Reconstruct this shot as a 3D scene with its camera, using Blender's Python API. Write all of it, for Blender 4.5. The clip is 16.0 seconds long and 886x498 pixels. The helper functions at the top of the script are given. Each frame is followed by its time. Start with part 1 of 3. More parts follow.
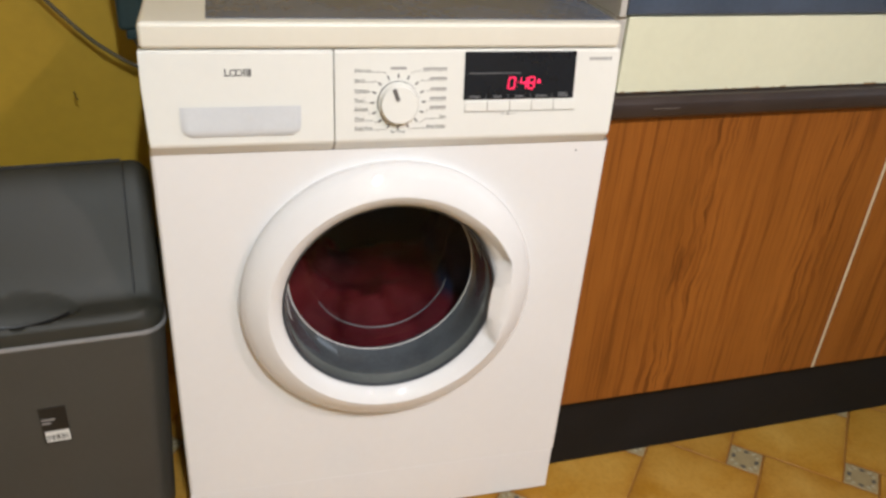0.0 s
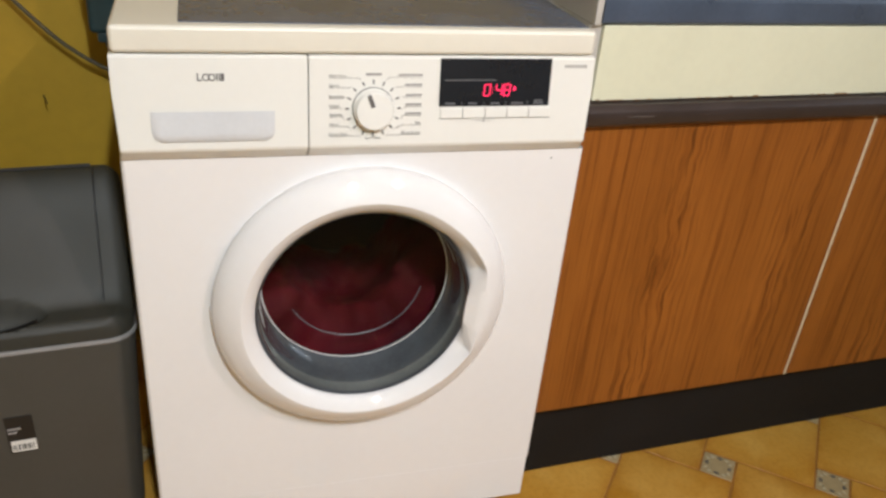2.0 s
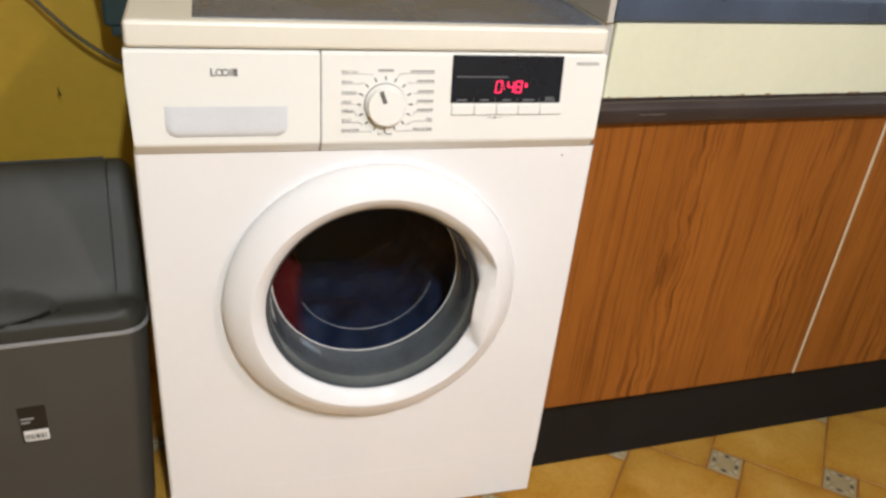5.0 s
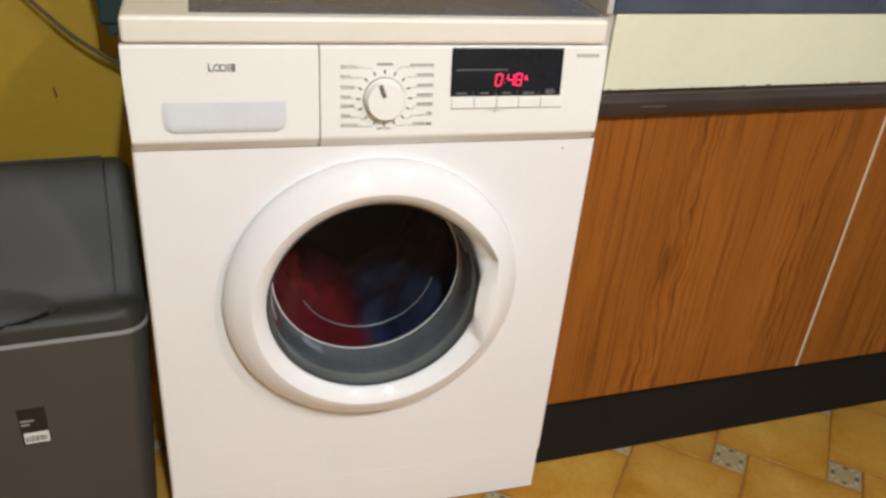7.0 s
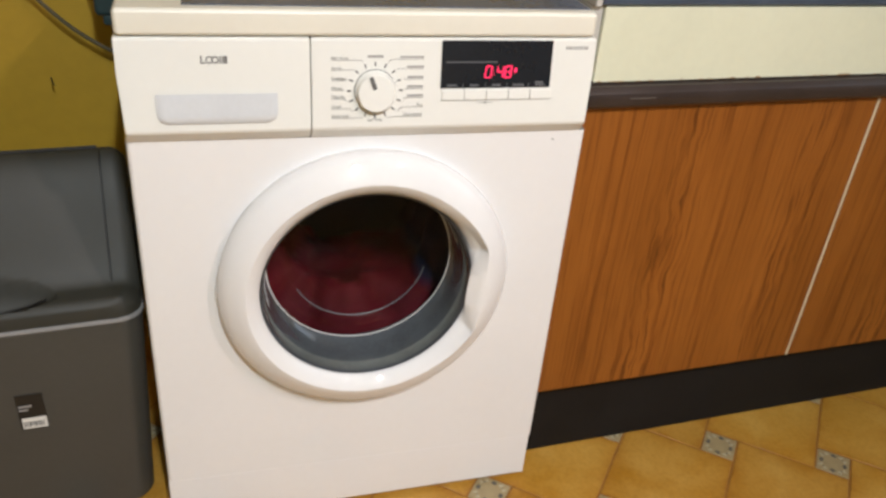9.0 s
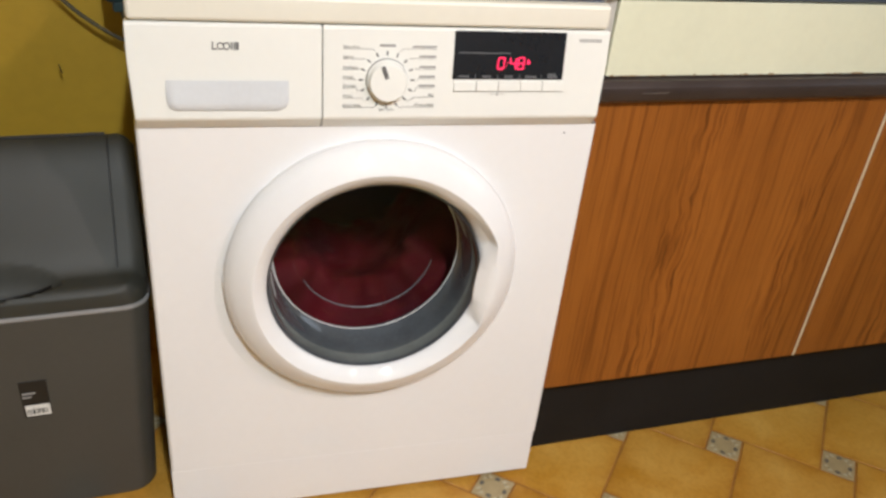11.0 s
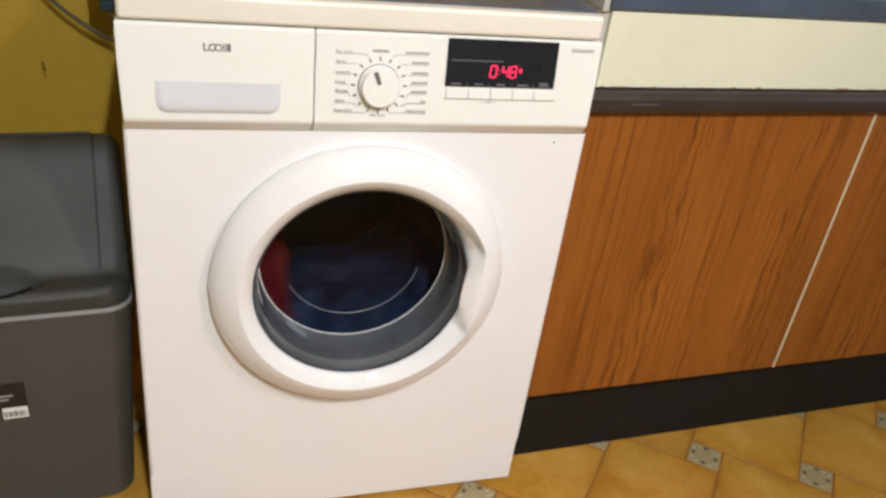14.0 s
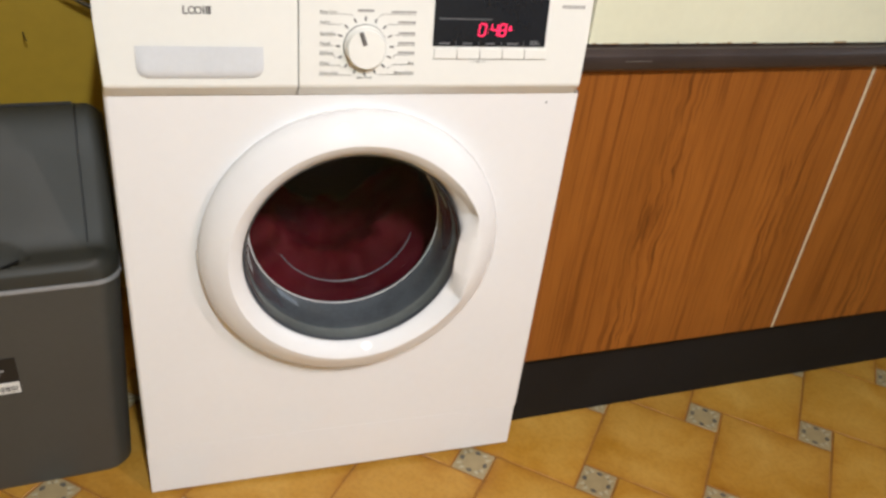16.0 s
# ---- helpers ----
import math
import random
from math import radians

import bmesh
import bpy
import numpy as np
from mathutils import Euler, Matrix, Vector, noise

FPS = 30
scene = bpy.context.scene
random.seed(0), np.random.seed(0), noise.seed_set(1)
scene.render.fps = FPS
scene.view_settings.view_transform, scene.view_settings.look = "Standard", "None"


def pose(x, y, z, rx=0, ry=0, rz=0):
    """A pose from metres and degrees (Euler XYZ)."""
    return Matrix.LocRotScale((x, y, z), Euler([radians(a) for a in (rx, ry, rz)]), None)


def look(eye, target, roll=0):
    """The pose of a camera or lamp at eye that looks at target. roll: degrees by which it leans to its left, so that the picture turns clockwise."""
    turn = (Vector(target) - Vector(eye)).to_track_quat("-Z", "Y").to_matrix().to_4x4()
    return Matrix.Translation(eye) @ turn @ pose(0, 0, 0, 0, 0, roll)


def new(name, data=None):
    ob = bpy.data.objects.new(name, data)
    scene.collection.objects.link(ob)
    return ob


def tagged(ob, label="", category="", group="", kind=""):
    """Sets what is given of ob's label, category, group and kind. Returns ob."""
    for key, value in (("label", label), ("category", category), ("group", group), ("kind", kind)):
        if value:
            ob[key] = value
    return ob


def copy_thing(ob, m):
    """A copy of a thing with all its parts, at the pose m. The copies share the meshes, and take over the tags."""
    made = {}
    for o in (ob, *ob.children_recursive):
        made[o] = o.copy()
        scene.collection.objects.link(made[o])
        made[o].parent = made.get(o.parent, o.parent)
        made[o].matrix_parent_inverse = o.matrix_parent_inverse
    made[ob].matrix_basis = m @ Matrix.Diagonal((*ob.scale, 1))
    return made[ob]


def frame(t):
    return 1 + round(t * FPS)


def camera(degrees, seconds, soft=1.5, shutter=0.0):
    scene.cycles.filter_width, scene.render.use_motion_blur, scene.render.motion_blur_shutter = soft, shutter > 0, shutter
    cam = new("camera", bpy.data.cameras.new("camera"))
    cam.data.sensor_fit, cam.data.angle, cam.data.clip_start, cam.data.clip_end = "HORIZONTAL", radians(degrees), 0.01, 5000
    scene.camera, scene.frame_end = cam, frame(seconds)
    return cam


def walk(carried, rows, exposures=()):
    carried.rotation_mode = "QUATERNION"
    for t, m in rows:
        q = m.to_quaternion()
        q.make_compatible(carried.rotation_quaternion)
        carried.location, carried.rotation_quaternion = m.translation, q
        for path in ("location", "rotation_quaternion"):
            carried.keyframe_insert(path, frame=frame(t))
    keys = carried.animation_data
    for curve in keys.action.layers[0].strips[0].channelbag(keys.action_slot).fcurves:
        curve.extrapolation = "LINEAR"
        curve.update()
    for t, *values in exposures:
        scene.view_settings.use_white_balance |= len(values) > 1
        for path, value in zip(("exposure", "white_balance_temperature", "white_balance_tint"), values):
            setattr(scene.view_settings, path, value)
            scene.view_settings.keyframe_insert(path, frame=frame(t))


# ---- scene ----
cam = camera(56.8, 16.0, soft=2.8, shutter=0.5)
PATH = [
    (0, (0.097, -0.984, 1.108), (0.578, 0.686, 0.117), 4.4),
    (0.5, (0.098, -0.985, 1.113), (0.581, 0.697, 0.143), 3.6),
    (1, (0.095, -0.984, 1.113), (0.587, 0.693, 0.141), 4.6),
    (1.5, (0.094, -0.982, 1.108), (0.616, 0.689, 0.141), 5.5),
    (2, (0.1, -0.979, 1.107), (0.638, 0.683, 0.133), 5.5),
    (2.5, (0.092, -0.98, 1.109), (0.598, 0.683, 0.12), 5.1),
    (3, (0.103, -0.979, 1.111), (0.654, 0.682, 0.143), 4.9),
    (3.5, (0.1, -0.985, 1.106), (0.603, 0.693, 0.14), 5.2),
    (4, (0.088, -0.977, 1.111), (0.574, 0.702, 0.141), 5.8),
    (4.5, (0.091, -0.975, 1.11), (0.608, 0.691, 0.132), 6.4),
    (4.7, (0.097, -0.981, 1.112), (0.612, 0.68, 0.124), 6.0),
    (7, (0.094, -0.977, 1.1), (0.616, 0.683, 0.114), 5.1),
    (7.5, (0.109, -0.98, 1.113), (0.623, 0.631, 0.045), 4.0),
    (8, (0.105, -0.985, 1.102), (0.626, 0.65, 0.076), 5.1),
    (8.5, (0.107, -0.993, 1.115), (0.62, 0.651, 0.099), 5.0),
    (10.8, (0.095, -0.985, 1.094), (0.629, 0.664, 0.095), 6.8),
    (11, (0.097, -0.988, 1.099), (0.609, 0.658, 0.084), 6.1),
    (11.5, (0.089, -0.984, 1.101), (0.602, 0.659, 0.083), 5.9),
    (12, (0.096, -0.984, 1.096), (0.63, 0.65, 0.075), 6.2),
    (12.5, (0.097, -0.98, 1.095), (0.663, 0.636, 0.061), 7.3),
    (13, (0.088, -0.98, 1.097), (0.631, 0.654, 0.079), 6.8),
    (13.5, (0.09, -0.979, 1.096), (0.657, 0.65, 0.085), 7.6),
    (14, (0.083, -0.98, 1.097), (0.649, 0.658, 0.101), 8.0),
    (14.5, (0.084, -0.979, 1.096), (0.651, 0.652, 0.086), 7.9),
    (15, (0.085, -0.977, 1.094), (0.649, 0.65, 0.076), 7.5),
    (15.5, (0.091, -0.974, 1.091), (0.66, 0.629, 0.039), 7.3),
    (16, (0.096, -0.971, 1.083), (0.662, 0.628, 0.024), 7.0),
]
walk(cam, [(t, look(eye, target, roll)) for t, eye, target, roll in PATH], exposures=[(0.0, -0.22), (0.5, -0.20), (1.0, -0.10), (1.5, -0.10), (2.0, -0.21), (3.0, -0.22), (3.5, -0.10), (4.7, -0.09), (7.0, -0.22), (7.5, -0.16), (8.0, -0.14), (8.5, -0.21), (11.0, -0.14), (16.0, -0.14)])

scene.view_settings.exposure = 0.0

# ------------------------------------------------------------------ world and lamps
world = bpy.data.worlds.new("sky")
world.use_nodes = True
scene.world = world
wn = world.node_tree.nodes
sky = wn.new("ShaderNodeTexSky")
sky.sky_type = "NISHITA"
sky.sun_disc = False
sky.sun_elevation, sky.sun_rotation = radians(35), radians(200)
world.node_tree.links.new(sky.outputs[0], wn["Background"].inputs[0])
wn["Background"].inputs[1].default_value = 0.1


def area_lamp(name, m, w, h, power, colour):
    data = bpy.data.lights.new(name, "AREA")
    data.shape, data.size, data.size_y, data.energy, data.color = "RECTANGLE", w, h, power, colour
    ob = new(name, data)
    ob.matrix_world = m
    return ob


def spot_lamp(name, m, radius, power, cone, colour):
    data = bpy.data.lights.new(name, "SPOT")
    data.shadow_soft_size, data.energy, data.color = radius, power, colour
    data.spot_size, data.spot_blend = radians(cone), 1.0
    ob = new(name, data)
    ob.matrix_world = m
    return ob


# daylight in the opening of the window at the far end of the units
area_lamp("window_daylight", look((2.57, -0.9, 1.5), (0.9, -0.75, 0.9)), 1.1, 1.0, 5, (0.80, 0.90, 1.0))
# the tube of the ceiling fitting, and the warm spot beside it
area_lamp("ceiling_tube_light", pose(0.32, -1.95, 2.345), 0.05, 0.6, 90, (0.88, 0.945, 1.0))
spot_lamp("ceiling_spot_light", look((1.35, -1.70, 2.27), (0.44, 0.0, 0.50)), 0.03, 96, 44, (1.0, 0.80, 0.77))


# ------------------------------------------------------------------ materials
class Nodes:
    def __init__(self, name):
        self.mat = bpy.data.materials.new(name)
        self.mat.use_nodes = True
        self.t = self.mat.node_tree
        self.p = self.t.nodes["Principled BSDF"]

    def add(self, kind, **values):
        n = self.t.nodes.new(kind)
        for k, v in values.items():
            n.inputs[k].default_value = v
        return n

    def link(self, a, b):
        self.t.links.new(a, b)

    def coords(self, scale=(1, 1, 1), kind="Object"):
        c = self.add("ShaderNodeTexCoord")
        m = self.add("ShaderNodeMapping")
        m.inputs["Scale"].default_value = scale
        self.link(c.outputs[kind], m.inputs["Vector"])
        return m.outputs["Vector"]

    def noise(self, vec, scale, detail=3.0, rough=0.55, distort=0.0):
        n = self.add("ShaderNodeTexNoise", Scale=scale, Detail=detail, Roughness=rough, Distortion=distort)
        self.link(vec, n.inputs["Vector"])
        return n.outputs["Fac"]

    def ramp(self, fac, stops):
        r = self.add("ShaderNodeValToRGB")
        e = r.color_ramp.elements
        while len(e) < len(stops):
            e.new(0.5)
        for el, (pos, col) in zip(e, stops):
            el.position, el.color = pos, (*col, 1)
        self.link(fac, r.inputs["Fac"])
        return r.outputs["Color"]

    def mix(self, fac, a, b, blend="MIX"):
        m = self.t.nodes.new("ShaderNodeMix")
        m.data_type, m.blend_type = "RGBA", blend
        for value, k in ((fac, 0), (a, 6), (b, 7)):
            if hasattr(value, "is_output"):
                self.link(value, m.inputs[k])
            else:
                m.inputs[k].default_value = value if k == 0 else (*value, 1)
        return m.outputs[2]

    def bump(self, fac, strength, distance):
        b = self.add("ShaderNodeBump", Strength=strength, Distance=distance)
        self.link(fac, b.inputs["Height"])
        self.link(b.outputs["Normal"], self.p.inputs["Normal"])


def plain(name, colour, rough, var=0.12, scale=9.0, metal=0.0, bump=0.0, bump_scale=300.0, coat=0.0):
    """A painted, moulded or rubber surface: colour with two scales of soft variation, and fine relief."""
    n = Nodes(name)
    v = n.coords()
    big, fine = n.noise(v, scale, 4), n.noise(v, scale * 14, 2)
    lo = tuple(c * (1 - var) for c in colour)
    hi = tuple(min(1, c * (1 + var)) for c in colour)
    col = n.ramp(big, [(0.3, lo), (0.7, hi)])
    col = n.mix(0.25, col, n.ramp(fine, [(0.35, lo), (0.65, hi)]))
    n.link(col, n.p.inputs["Base Color"])
    n.p.inputs["Metallic"].default_value = metal
    r = n.add("ShaderNodeMapRange", **{"To Min": rough * 0.85, "To Max": min(1, rough * 1.2)})
    n.link(big, r.inputs["Value"])
    n.link(r.outputs[0], n.p.inputs["Roughness"])
    n.p.inputs["Coat Weight"].default_value = coat
    if bump:
        n.bump(n.noise(v, bump_scale, 2), bump, 0.001)
    return n.mat


def glow(name, colour, strength):
    n = Nodes(name)
    n.p.inputs["Base Color"].default_value = (0.02, 0.0, 0.0, 1)
    n.p.inputs["Emission Color"].default_value = (*colour, 1)
    n.p.inputs["Emission Strength"].default_value = strength
    return n.mat


def wood():
    """Teak-effect print: narrow straight grain that swells into wavy figures along two bands."""
    n = Nodes("teak_laminate")
    sep = n.add("ShaderNodeSeparateXYZ")
    n.link(n.coords(), sep.inputs[0])
    band = n.ramp(sep.outputs["X"], [(0.0, (0.10, 0.10, 0.10)), (0.13, (0.25, 0.25, 0.25)), (0.19, (1, 1, 1)), (0.25, (0.22, 0.22, 0.22)), (0.36, (0.12, 0.12, 0.12)), (0.44, (0.85, 0.85, 0.85)), (0.50, (0.15, 0.15, 0.15))])
    sway = n.noise(n.coords((5.0, 5.0, 4.2)), 1.6, 3, 0.6)
    shift = n.add("ShaderNodeMath")
    shift.operation = "MULTIPLY_ADD"
    shift.inputs[1].default_value, shift.inputs[2].default_value = 0.060, -0.030
    n.link(sway, shift.inputs[0])
    scaled = n.add("ShaderNodeMath")
    scaled.operation = "MULTIPLY"
    n.link(shift.outputs[0], scaled.inputs[0])
    n.link(band, scaled.inputs[1])
    bent = n.add("ShaderNodeMath")
    bent.operation = "ADD"
    n.link(sep.outputs["X"], bent.inputs[0])
    n.link(scaled.outputs[0], bent.inputs[1])
    vec = n.add("ShaderNodeCombineXYZ")
    n.link(bent.outputs[0], vec.inputs["X"])
    n.link(sep.outputs["Z"], vec.inputs["Z"])

    def along(sx, sz):
        m = n.add("ShaderNodeMapping")
        m.inputs["Scale"].default_value = (sx, 1, sz)
        n.link(vec.outputs[0], m.inputs["Vector"])
        return m.outputs["Vector"]

    broad = n.noise(along(1, 0.18), 8, 3, 0.5)
    lines = n.noise(along(1, 0.018), 96, 4, 0.62)
    fine = n.noise(along(1, 0.016), 300, 3, 0.65)
    dashes = n.noise(along(1, 0.055), 150, 2, 0.5)
    col = n.ramp(broad, [(0.3, (0.228, 0.071, 0.0090)), (0.7, (0.315, 0.104, 0.0155))])
    col = n.mix(0.85, col, n.ramp(lines, [(0.30, (0.42, 0.33, 0.27)), (0.40, (0.72, 0.65, 0.58)), (0.47, (1, 1, 1)), (0.64, (1, 1, 1)), (0.72, (1.0, 1.06, 1.12))]), "MULTIPLY")
    col = n.mix(0.45, col, n.ramp(fine, [(0.36, (0.62, 0.54, 0.46)), (0.54, (1, 1, 1))]), "MULTIPLY")
    col = n.mix(n.ramp(band, [(0.15, (0.12, 0.12, 0.12)), (0.8, (0.75, 0.75, 0.75))]), col, n.mix(1.0, col, n.ramp(dashes, [(0.37, (0.40, 0.32, 0.25)), (0.47, (1, 1, 1))]), "MULTIPLY"))
    n.link(col, n.p.inputs["Base Color"])
    n.p.inputs["Roughness"].default_value = 0.40
    n.bump(fine, 0.10, 0.0005)
    return n.mat


def tile(name, lo, hi, rough):
    n = Nodes(name)
    v = n.coords(kind="Object")
    info = n.add("ShaderNodeObjectInfo")
    shift = n.add("ShaderNodeVectorMath")
    shift.operation = "MULTIPLY_ADD"
    shift.inputs[1].default_value = (1, 1, 1)
    n.link(v, shift.inputs[0])
    rnd = n.add("ShaderNodeCombineXYZ")
    mul = n.add("ShaderNodeMath")
    mul.operation = "MULTIPLY"
    mul.inputs[1].default_value = 40.0
    n.link(info.outputs["Random"], mul.inputs[0])
    n.link(mul.outputs[0], rnd.inputs[0])
    n.link(rnd.outputs[0], shift.inputs[2])
    vec = shift.outputs[0]
    cloud, fine = n.noise(vec, 9, 5, 0.6, 0.4), n.noise(vec, 120, 3)
    col = n.ramp(cloud, [(0.28, lo), (0.72, hi)])
    tint = n.ramp(info.outputs["Random"], [(0.0, (0.86, 0.83, 0.80)), (1.0, (1.0, 1.0, 1.0))])
    col = n.mix(1.0, col, tint, "MULTIPLY")
    col = n.mix(0.35, col, n.ramp(fine, [(0.4, (0.75, 0.72, 0.68)), (0.55, (1, 1, 1))]), "MULTIPLY")
    # the glaze thins to brown along the pressed edges
    sep = n.add("ShaderNodeSeparateXYZ")
    n.link(v, sep.inputs[0])
    gaps = []
    for axis in ("X", "Y"):
        away = n.add("ShaderNodeMath")
        away.operation = "SUBTRACT"
        away.inputs[1].default_value = 0.10475
        n.link(sep.outputs[axis], away.inputs[0])
        size = n.add("ShaderNodeMath")
        size.operation = "ABSOLUTE"
        n.link(away.outputs[0], size.inputs[0])
        gaps.append(size.outputs[0])
    far = n.add("ShaderNodeMath")
    far.operation = "MAXIMUM"
    n.link(gaps[0], far.inputs[0])
    n.link(gaps[1], far.inputs[1])
    ragged = n.add("ShaderNodeMath")
    ragged.operation = "MULTIPLY_ADD"
    ragged.inputs[1].default_value = 0.05
    n.link(n.noise(vec, 22, 4, 0.6), ragged.inputs[0])
    n.link(far.outputs[0], ragged.inputs[2])
    col = n.mix(1.0, col, n.ramp(ragged.outputs[0], [(0.085, (1.06, 1.08, 1.15)), (0.118, (0.98, 0.95, 0.90)), (0.138, (0.80, 0.66, 0.50))]), "MULTIPLY")
    n.link(col, n.p.inputs["Base Color"])
    n.p.inputs["Roughness"].default_value = rough
    n.p.inputs["Specular IOR Level"].default_value = 0.3
    n.bump(n.noise(vec, 26, 3), 0.15, 0.002)
    return n.mat


def clear(name, tint, gloss_rough=0.02, ior=1.42):
    """Thin clear wall of glass: see-through with a Fresnel gloss."""
    n = Nodes(name)
    n.t.nodes.remove(n.p)
    out = n.t.nodes["Material Output"]
    tr = n.add("ShaderNodeBsdfTransparent")
    tr.inputs["Color"].default_value = (*tint, 1)
    gl = n.add("ShaderNodeBsdfGlossy", Roughness=gloss_rough)
    fr = n.add("ShaderNodeFresnel", IOR=ior)
    mix = n.add("ShaderNodeMixShader")
    n.link(fr.outputs[0], mix.inputs[0])
    n.link(tr.outputs[0], mix.inputs[1])
    n.link(gl.outputs[0], mix.inputs[2])
    n.link(mix.outputs[0], out.inputs["Surface"])
    return n.mat


def cloth(name, lo, hi):
    n = Nodes(name)
    v = n.coords()
    col = n.ramp(n.noise(v, 14, 4), [(0.3, lo), (0.7, hi)])
    n.link(col, n.p.inputs["Base Color"])
    n.p.inputs["Roughness"].default_value = 0.7
    n.p.inputs["Specular IOR Level"].default_value = 0.2
    n.bump(n.noise(v, 60, 4), 0.6, 0.006)
    return n.mat


ENAMEL = plain("white_enamel", (0.80, 0.795, 0.79), 0.045, 0.02, 5, bump=0.02, bump_scale=40)
FASCIA = plain("white_plastic", (0.79, 0.785, 0.735), 0.05, 0.02, 7, bump=0.02, bump_scale=60)
LIDPAINT = plain("cream_white_plastic", (0.77, 0.74, 0.64), 0.35, 0.03, 6, bump=0.03, bump_scale=90)
LIDTOP = plain("slate_grey_laminate", (0.10, 0.118, 0.158), 0.22, 0.25, 7)
SCOOP = plain("pale_grey_plastic", (0.62, 0.635, 0.65), 0.05, 0.05, 12)
DISPLAY = plain("black_gloss_plastic", (0.012, 0.014, 0.018), 0.12, 0.2)
PRINT = plain("grey_print", (0.12, 0.115, 0.11), 0.6, 0.1)
DIMPRINT = plain("dim_print", (0.13, 0.135, 0.145), 0.5, 0.1)
PALEPRINT = plain("pale_print", (0.30, 0.29, 0.28), 0.6, 0.1)
DARKPLASTIC = plain("dark_grey_plastic", (0.05, 0.055, 0.062), 0.3, 0.15)
RUBBER_GLINT = plain("grey_rubber_and_glint", (0.13, 0.145, 0.16), 0.38, 0.12, 20)
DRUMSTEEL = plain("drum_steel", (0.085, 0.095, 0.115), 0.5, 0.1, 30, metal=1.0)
GLASS = clear("door_glass", (0.84, 0.85, 0.88), 0.02, 1.22)
BOWLWALL = plain("grey_tinted_glass", (0.066, 0.075, 0.083), 0.09, 0.2, 14, coat=0.5)
BOWLLIP = plain("grey_lip_glass", (0.12, 0.13, 0.125), 0.10, 0.2, 14, coat=0.5)
PANE = clear("window_glass", (0.97, 0.98, 0.98))
RED = cloth("red_cotton", (0.060, 0.0018, 0.0045), (0.125, 0.004, 0.009))
BLUE = cloth("blue_cotton", (0.005, 0.010, 0.026), (0.010, 0.022, 0.056))
NAVY = cloth("black_cotton", (0.014, 0.012, 0.014), (0.034, 0.028, 0.030))
PALE = cloth("white_cotton", (0.55, 0.57, 0.57), (0.70, 0.71, 0.71))
RIMGREY = plain("pale_grey_edge", (0.58, 0.57, 0.55), 0.3, 0.05)
LED = glow("red_led", (1.0, 0.02, 0.10), 3.2)
TEAK = wood()
CREAM = plain("cream_laminate", (0.68, 0.685, 0.52), 0.4, 0.05, 5, bump=0.04, bump_scale=120)
STAIN = plain("brown_grime", (0.22, 0.13, 0.05), 0.8, 0.3, 60)
RAIL = plain("dark_brown_plastic", (0.034, 0.024, 0.021), 0.32, 0.2, 12, bump=0.05, bump_scale=80)
PLINTH = plain("black_brown_board", (0.0075, 0.006, 0.005), 0.75, 0.3, 9, bump=0.1, bump_scale=90)
PLINTH.node_tree.nodes["Principled BSDF"].inputs["Specular IOR Level"].default_value = 0.3
WORKTOP = plain("slate_blue_laminate", (0.058, 0.078, 0.115), 0.28, 0.22, 10)
WORN = plain("worn_brown_plastic", (0.12, 0.10, 0.085), 0.5, 0.3, 60)
CARCASS = plain("grey_white_board", (0.48, 0.46, 0.42), 0.5, 0.06)
EDGING = plain("pale_edging", (0.62, 0.54, 0.38), 0.5, 0.08)
BIN = plain("grey_moulded_plastic", (0.060, 0.060, 0.054), 0.5, 0.08, 8, bump=0.12, bump_scale=420)
# same plastic as the body, colour darkened to offset light on the upward face
BINLID = plain("grey_plastic_darkened_lid", (0.028, 0.028, 0.022), 0.58, 0.08, 8, bump=0.12, bump_scale=420)
BINRIM = plain("worn_grey_rim", (0.26, 0.26, 0.26), 0.35, 0.12, 20)
BLACK = plain("black_print_and_shade", (0.012, 0.012, 0.012), 0.4, 0.2)
WHITE = plain("white_sticker", (0.75, 0.75, 0.72), 0.5, 0.05)
YELLOW = plain("mustard_wall_paint", (0.43, 0.275, 0.020), 0.62, 0.10, 3.2, bump=0.25, bump_scale=55)
SIDEWALL = plain("ochre_brown_wall_paint", (0.28, 0.215, 0.11), 0.7, 0.1, 3, bump=0.2, bump_scale=55)
SOUTHWALL = plain("beige_wall_paint", (0.32, 0.285, 0.22), 0.7, 0.1, 3, bump=0.2, bump_scale=55)
CEIL = plain("white_ceiling_paint", (0.78, 0.77, 0.74), 0.8, 0.04, 3, bump=0.1, bump_scale=90)
CABLE = plain("brown_grey_flex", (0.075, 0.062, 0.035), 0.55, 0.1)
TEAL = plain("dark_teal_plastic", (0.018, 0.045, 0.052), 0.35, 0.2)
PAINT = plain("white_gloss_paint", (0.78, 0.78, 0.75), 0.35, 0.03)
GROUT = plain("brown_grout", (0.27, 0.115, 0.017), 0.85, 0.25, 20, bump=0.3, bump_scale=200)
TILE = tile("ochre_tile_glaze", (0.405, 0.190, 0.018), (0.53, 0.300, 0.060), 0.40)
INSET = plain("beige_inset_glaze", (0.32, 0.245, 0.125), 0.35, 0.12, 60)
INKDARK = plain("slate_ink", (0.095, 0.085, 0.07), 0.4, 0.2, 80)
INKPALE = plain("cream_ink", (0.42, 0.37, 0.25), 0.4, 0.1, 80)


